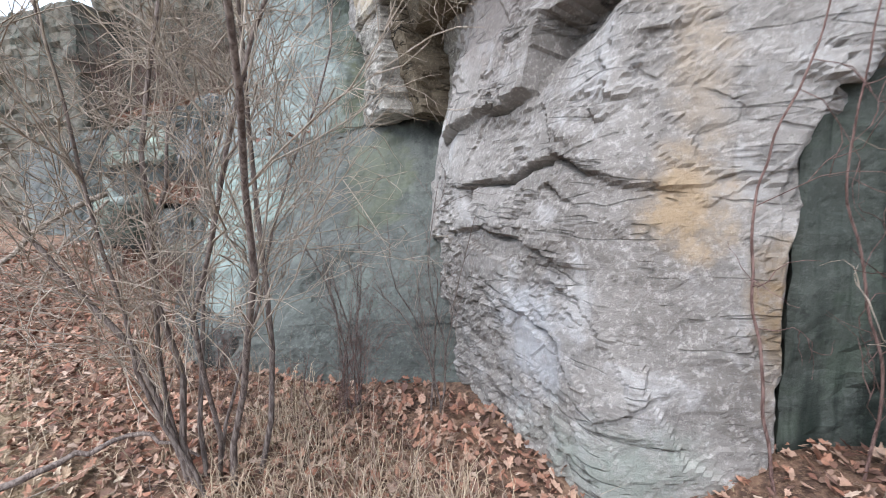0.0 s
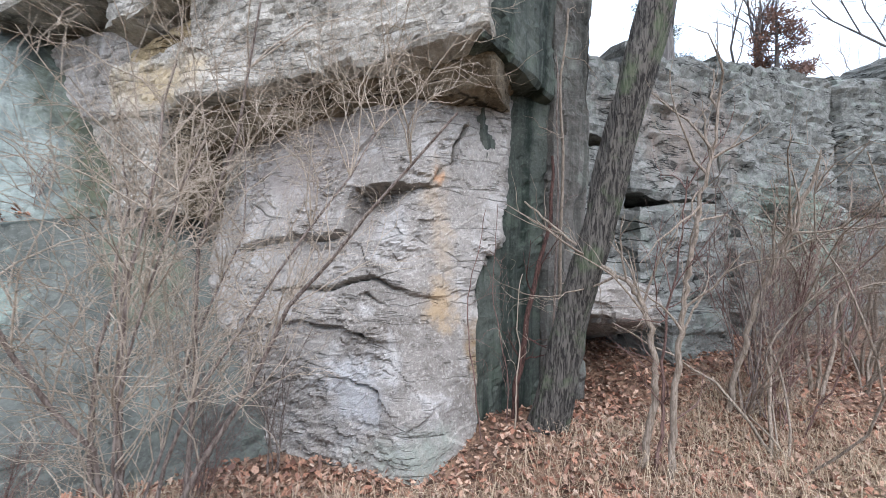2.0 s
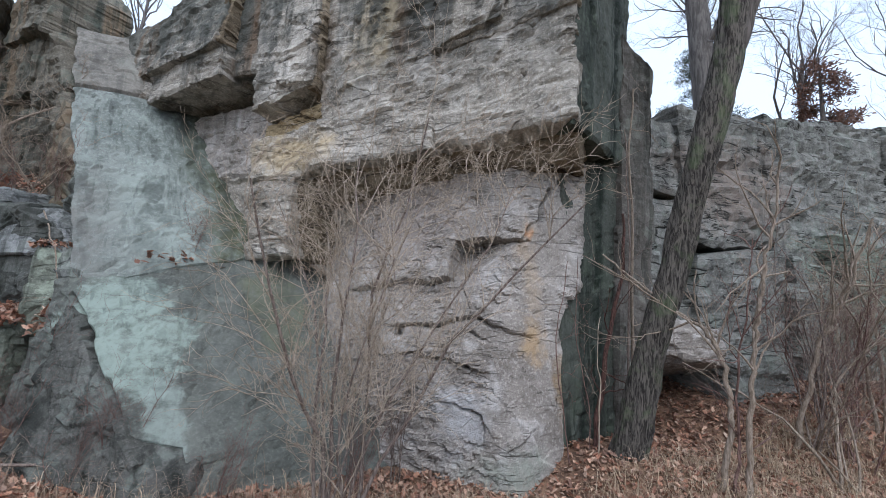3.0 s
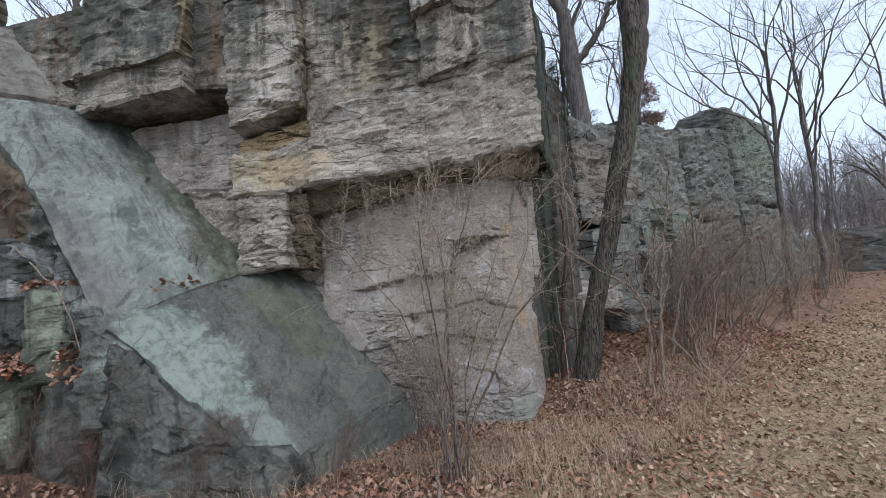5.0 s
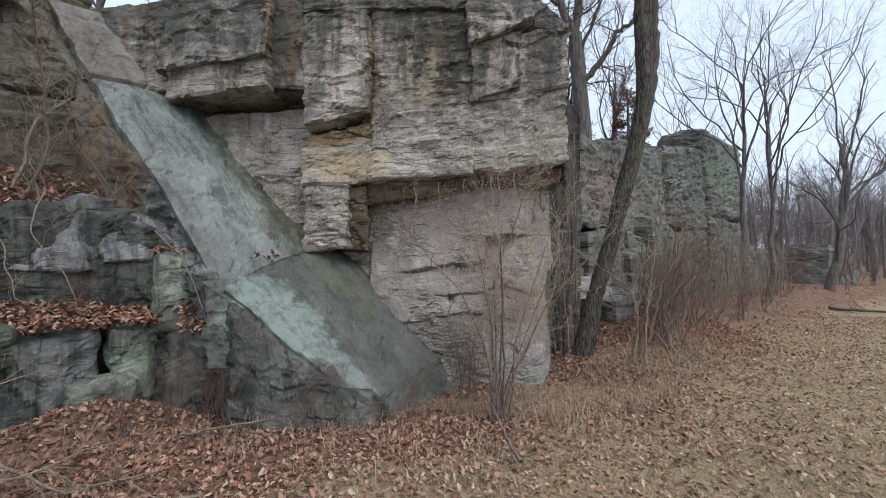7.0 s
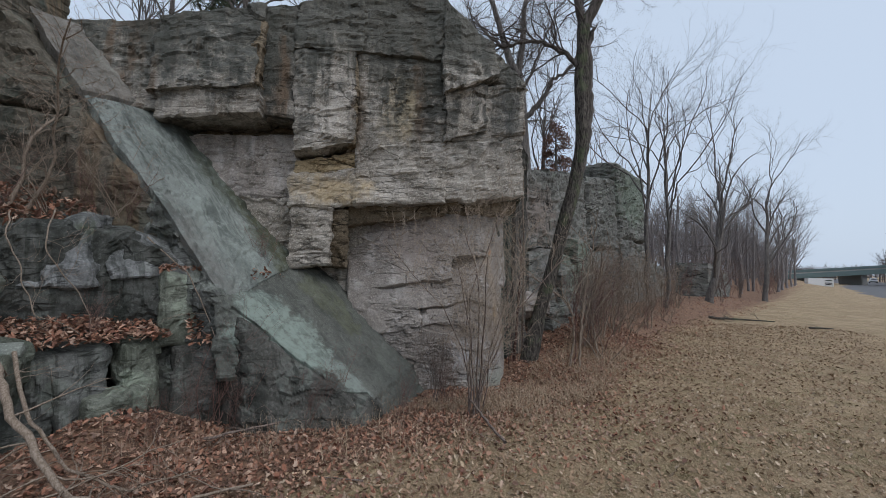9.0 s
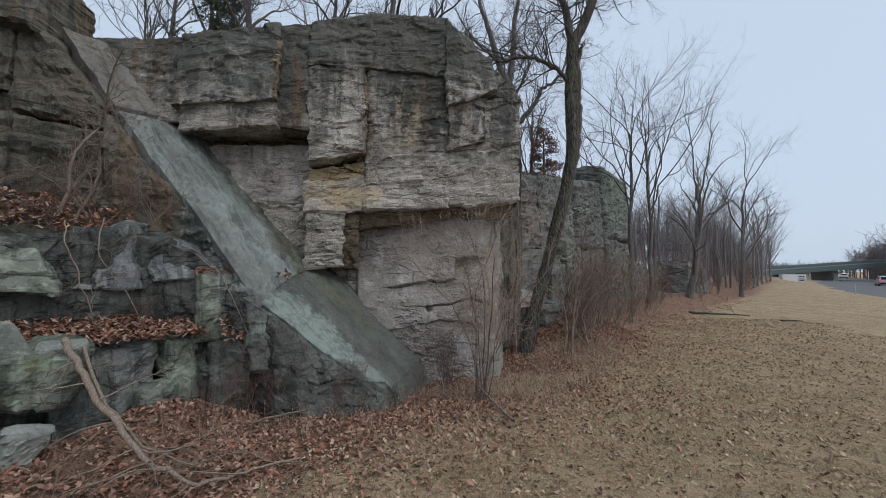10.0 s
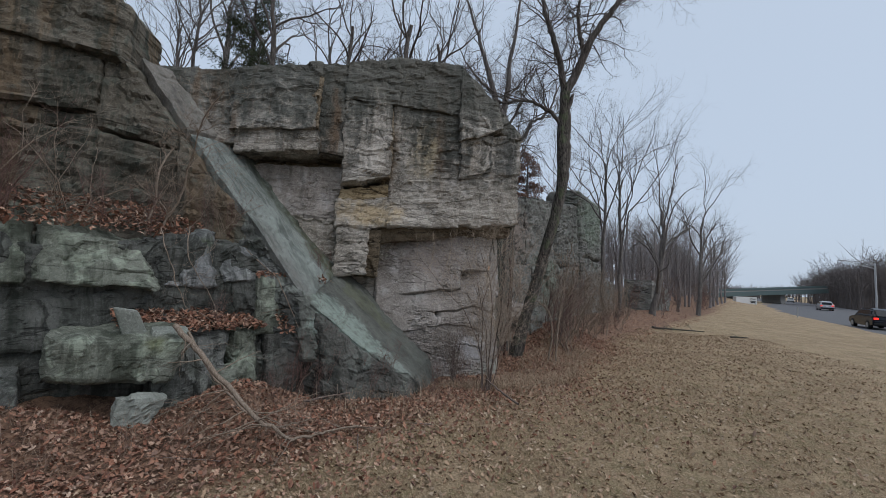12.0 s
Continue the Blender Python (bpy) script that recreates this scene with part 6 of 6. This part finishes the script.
def profile_bm(points, width, bevel=0.05, taper=0.0, z_taper=0.9):
    """A closed side outline given width, drawn in above a height."""
    bm = bmesh.new()
    rings = []
    for s in (-1, 1):
        rings.append([bm.verts.new((x, s * (width / 2 - (taper if z > z_taper else 0)), z)) for x, z in points])
    bm.faces.new(rings[0])
    bm.faces.new(rings[1][::-1])
    for i in range(len(points)):
        j = (i + 1) % len(points)
        bm.faces.new((rings[0][j], rings[0][i], rings[1][i], rings[1][j]))
    bmesh.ops.recalc_face_normals(bm, faces=list(bm.faces))
    if bevel:
        bmesh.ops.bevel(bm, geom=list(bm.edges), offset=bevel, segments=2, affect="EDGES")
    return bm


def car(label, paint, x, y, turn, lights=True, scale=1.0):
    t = thing("car", label, "car", "cars on the road")
    body = [(-2.25, 0.35), (-2.28, 0.7), (-2.2, 1.0), (-1.9, 1.02), (1.2, 0.98), (2.1, 0.86), (2.25, 0.6), (2.2, 0.32), (1.8, 0.25), (-1.9, 0.25)]
    cabin = [(-2.15, 0.98), (-1.85, 1.5), (-1.4, 1.62), (0.1, 1.62), (0.5, 1.52), (1.25, 0.98)]
    part("body", profile_bm(body, 1.84, 0.08), paint, t)
    part("cabin", profile_bm(cabin, 1.74, 0.06, 0.16, 1.2), paint, t)
    part("rear_window", profile_bm([(-2.17, 1.06), (-1.95, 1.45), (-1.88, 1.45), (-2.08, 1.06)], 1.3, 0.0), M_GLASS, t)
    for s in (-1, 1):
        bm = profile_bm([(-1.8, 1.06), (-1.6, 1.46), (0.1, 1.48), (0.85, 1.06)], 0.04, 0.0)
        bmesh.ops.translate(bm, verts=bm.verts, vec=(0, s * 0.80, 0))
        part("side_window", bm, M_GLASS, t)
        if lights:
            part("tail_lamp", box_bm((0.08, 0.28, 0.16), (-2.25, s * 0.72, 0.86), 0.02), M_TAIL, t, "lit red tail lamp")
        for wx in (-1.35, 1.4):
            bm = bmesh.new()
            bmesh.ops.create_cone(bm, cap_ends=True, segments=20, radius1=0.34, radius2=0.34, depth=0.22, matrix=Matrix.Translation((wx, s * 0.82, 0.34)) @ Matrix.Rotation(math.pi / 2, 4, "X"))
            wheel = part("wheel", bm, M_RUBBER, t)
            bm = bmesh.new()
            bmesh.ops.create_cone(bm, cap_ends=True, segments=14, radius1=0.2, radius2=0.17, depth=0.25, matrix=Matrix.Translation((wx, s * 0.83, 0.34)) @ Matrix.Rotation(math.pi / 2, 4, "X"))
            part("rim", bm, M_STEEL, wheel)
    part("bumper", box_bm((0.14, 1.7, 0.2), (-2.27, 0, 0.45), 0.04), M_RUBBER, t)
    part("number_plate", box_bm((0.02, 0.32, 0.15), (-2.3, 0, 0.78)), M_WHITE, t)
    return place(t, x, y, -0.33, turn, scale)


car("black hatchback with lit tail lamps on the road", M_CAR_BLACK, 30.7, -27.1, -17)
car("silver estate car driving along the road", M_CAR_SILVER, 76.0, -52.4, -25)
car("white car far down the road", M_CAR_WHITE, 158.0, -94.0, -27, False)


def bridge():
    t = thing("road_bridge", "green grey steel bridge over the highway", "bridge")
    d = Vector((0.0, -1.0, 0)).normalized()
    a, b = Vector((111.0, -46.9, 1.7)), Vector((116.0, -78.6, 4.3))
    ln = (b - a).length
    ang = math.degrees(math.atan2(b.y - a.y, b.x - a.x))
    t.matrix_basis = pose(*a, 0, -math.degrees(math.asin((b.z - a.z) / ln)), ang)
    part("girder", box_bm((ln, 0.4, 1.1), (ln / 2, 0, -0.65), 0.03), M_BRIDGE, t)
    part("deck", box_bm((ln, 9.0, 0.5), (ln / 2, 4.6, 0.1), 0.03), M_CONCRETE, t)
    part("parapet", box_bm((ln, 0.25, 0.6), (ln / 2, 0.1, 0.5), 0.03), M_BRIDGE, t)
    for k in (0.06, 0.36, 0.66):
        part("pier", box_bm((1.2, 7.0, 5.6), (ln * k, 4.5, -3.2), 0.1), M_CONCRETE, t)


bridge()


def road_sign():
    t = thing("road_sign", "white roadside sign with dark bars on two posts", "sign")
    part("panel", box_bm((0.06, 2.0, 2.2), (0, 0, 2.1), 0.02), M_WHITE, t)
    for z, w in ((2.6, 1.3), (1.9, 1.4), (1.5, 1.1)):
        part("bar", box_bm((0.03, w, 0.22), (-0.045, 0, z)), M_RUBBER, t)
    for s in (-1, 1):
        part("post", box_bm((0.1, 0.1, 2.4), (0, s * 0.7, 0.6), 0.01), M_STEEL, t)
    place(t, 80.0, -43.0, -0.6, -22, 0.62)


road_sign()


def trailer():
    t = thing("trailer", "white box trailer parked beside the road", "trailer")
    part("box", box_bm((3.0, 5.2, 2.2), (0, 0, 1.6), 0.06), M_CAR_WHITE, t)
    for s in (-1, 1):
        bm = bmesh.new()
        bmesh.ops.create_cone(bm, cap_ends=True, segments=18, radius1=0.45, radius2=0.45, depth=0.3, matrix=Matrix.Translation((-1.2, s * 1.6, 0.45)) @ Matrix.Rotation(math.pi / 2, 4, "Y"))
        part("wheel", bm, M_RUBBER, t)
    place(t, 90.0, -46.4, -0.6, -10, 0.7)


trailer()


def barrel(x, y):
    t = thing("traffic_barrel", "orange traffic barrel with white bands beside the road", "barrel", "barrels along the road works")
    bm = bmesh.new()
    bmesh.ops.create_cone(bm, cap_ends=True, segments=16, radius1=0.32, radius2=0.25, depth=1.0, matrix=Matrix.Translation((0, 0, 0.55)))
    part("drum", bm, M_ORANGE, t)
    for z in (0.45, 0.75):
        bm = bmesh.new()
        bmesh.ops.create_cone(bm, cap_ends=True, segments=16, radius1=0.33, radius2=0.32, depth=0.13, matrix=Matrix.Translation((0, 0, z)))
        part("band", bm, M_WHITE, t)
    bm = bmesh.new()
    bmesh.ops.create_cone(bm, cap_ends=True, segments=16, radius1=0.45, radius2=0.42, depth=0.1, matrix=Matrix.Translation((0, 0, 0.05)))
    part("base", bm, M_RUBBER, t)
    return place(t, x, y, -0.33)


first = barrel(84.0, -57.0)
for x, y in ((86.5, -58.6), (89.0, -59.8), (78.0, -54.6), (92.0, -64.0), (95.0, -65.2), (98.0, -66.2)):
    again(first, x, y, -0.33)


def street_lamp():
    t = thing("street_lamp", "grey steel street lamp with a long double arm", "street lamp")
    w = Wood()
    w.tube([(0, 0, 0), (0, 0, 3.0), (0, 0.05, 7.1)], [0.13, 0.11, 0.09], 12)
    w.make("pole", M_STEEL, t)
    for z in (6.4, 6.9):
        w = Wood()
        w.tube([(0, 0.05, z), (0, 1.2, z + 0.3), (0, 3.2, 7.25)], [0.045, 0.04, 0.035], 8)
        w.make("arm", M_STEEL, t)
    part("lamp_head", box_bm((0.3, 0.9, 0.16), (0, 3.6, 7.25), 0.05), M_STEEL, t)
    place(t, 48.5, -40.2, -0.8, 5)


street_lamp()


def guard_post(x, y):
    t = thing("marker_post", "thin grey marker post at the lawn edge", "post")
    part("stake", box_bm((0.06, 0.09, 1.0), (0, 0, 0.45), 0.01), M_STEEL, t)
    place(t, x, y)


guard_post(37.5, -25.6)

# the woods on the far side of the road, past counting
def far_woods(name, n, x0, x1, off0, off1, h0, h1, seed, label):
    g = np.random.default_rng(seed)
    w = Wood()
    for _ in range(n):
        x = g.uniform(x0, x1)
        y = np.interp(x, ROAD[:, 0], ROAD[:, 1]) - g.uniform(off0, off1)
        h = g.uniform(h0, h1)
        p = np.array([x, y, -0.8])
        w.tube([p, p + (g.normal(0, 0.3), g.normal(0, 0.3), h * 0.55)], [0.16, 0.08], 4)
        for _ in range(16):
            q = p + np.array([0, 0, h * g.uniform(0.2, 0.6)])
            d = np.array([g.normal(0, 0.5), g.normal(0, 0.5), g.uniform(0.5, 1.2)])
            e = q + d * h * g.uniform(0.18, 0.38)
            w.tube([q, (q + e) / 2 + g.normal(0, 0.25, 3), e], [0.06, 0.045, 0.015], 3)
            for _ in range(4):
                c = q + (e - q) * g.uniform(0.3, 1)
                w.tube([c, c + g.normal(0, 0.8, 3) + np.array([0, 0, 0.6])], [0.03, 0.012], 3)
    for _ in range(1500):
        x = g.uniform(x0, x0 + 60)
        p = np.array([x, np.interp(x, ROAD[:, 0], ROAD[:, 1]) - g.uniform(off0, off0 + 14), -0.9])
        w.tube([p, p + (g.normal(0, 0.5), g.normal(0, 0.5), g.uniform(1.5, 4.5))], [0.07, 0.02], 3)
    for _ in range(140):
        x = g.uniform(170, 320)
        p = np.array([x, np.interp(x, ROAD[:, 0], ROAD[:, 1]) + g.uniform(-30, 30), -1.0])
        w.tube([p, p + (0, 0, 5)], [0.3, 0.15], 4)
        for _ in range(14):
            q = p + np.array([0, 0, g.uniform(0.5, 5)])
            w.tube([q, q + (g.normal(0, 1.6), g.normal(0, 1.6), g.uniform(0.5, 3.0))], [0.14, 0.05], 3)
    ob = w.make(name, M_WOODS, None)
    return tagged(ob, label, "woods", kind="stuff")


far_woods("far_woods", 520, 82, 180, 18.5, 55, 10, 16, 3, "bare grey brown woods across the highway")
g2 = np.random.default_rng(4)


def near_woods():
    w = Wood()
    for _ in range(230):
        x = 30 + 130 * g2.random() ** 1.2
        y = np.interp(x, FOOT[:, 0], FOOT[:, 1]) + g2.uniform(0.5, 22)
        z = float(ground_height(np.array([x]), np.array([y]))[0])
        h = g2.uniform(7, 12)
        p = np.array([x, y, z - 0.2])
        top = p + (g2.normal(0, 0.3), g2.normal(0, 0.3), h * 0.6)
        w.tube([p, (p + top) / 2 + g2.normal(0, 0.1, 3), top], [0.13, 0.1, 0.05], 5)
        for _ in range(18):
            q = p + (top - p) * g2.uniform(0.25, 1.0)
            d = np.array([g2.normal(0, 0.5), g2.normal(0, 0.5), g2.uniform(0.5, 1.3)])
            e = q + d * h * g2.uniform(0.12, 0.34)
            w.tube([q, (q + e) / 2 + g2.normal(0, 0.12, 3), e], [0.035, 0.025, 0.008], 3)
            for _ in range(5):
                c = q + (e - q) * g2.uniform(0.3, 1)
                w.tube([c, c + g2.normal(0, 0.45, 3) + np.array([0, 0, 0.4])], [0.014, 0.006], 3)
    # the paled bark paints the haze over these woods
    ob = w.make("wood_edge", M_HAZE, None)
    return tagged(ob, "bare grey woods along the lawn edge", "woods", kind="stuff")


near_woods()
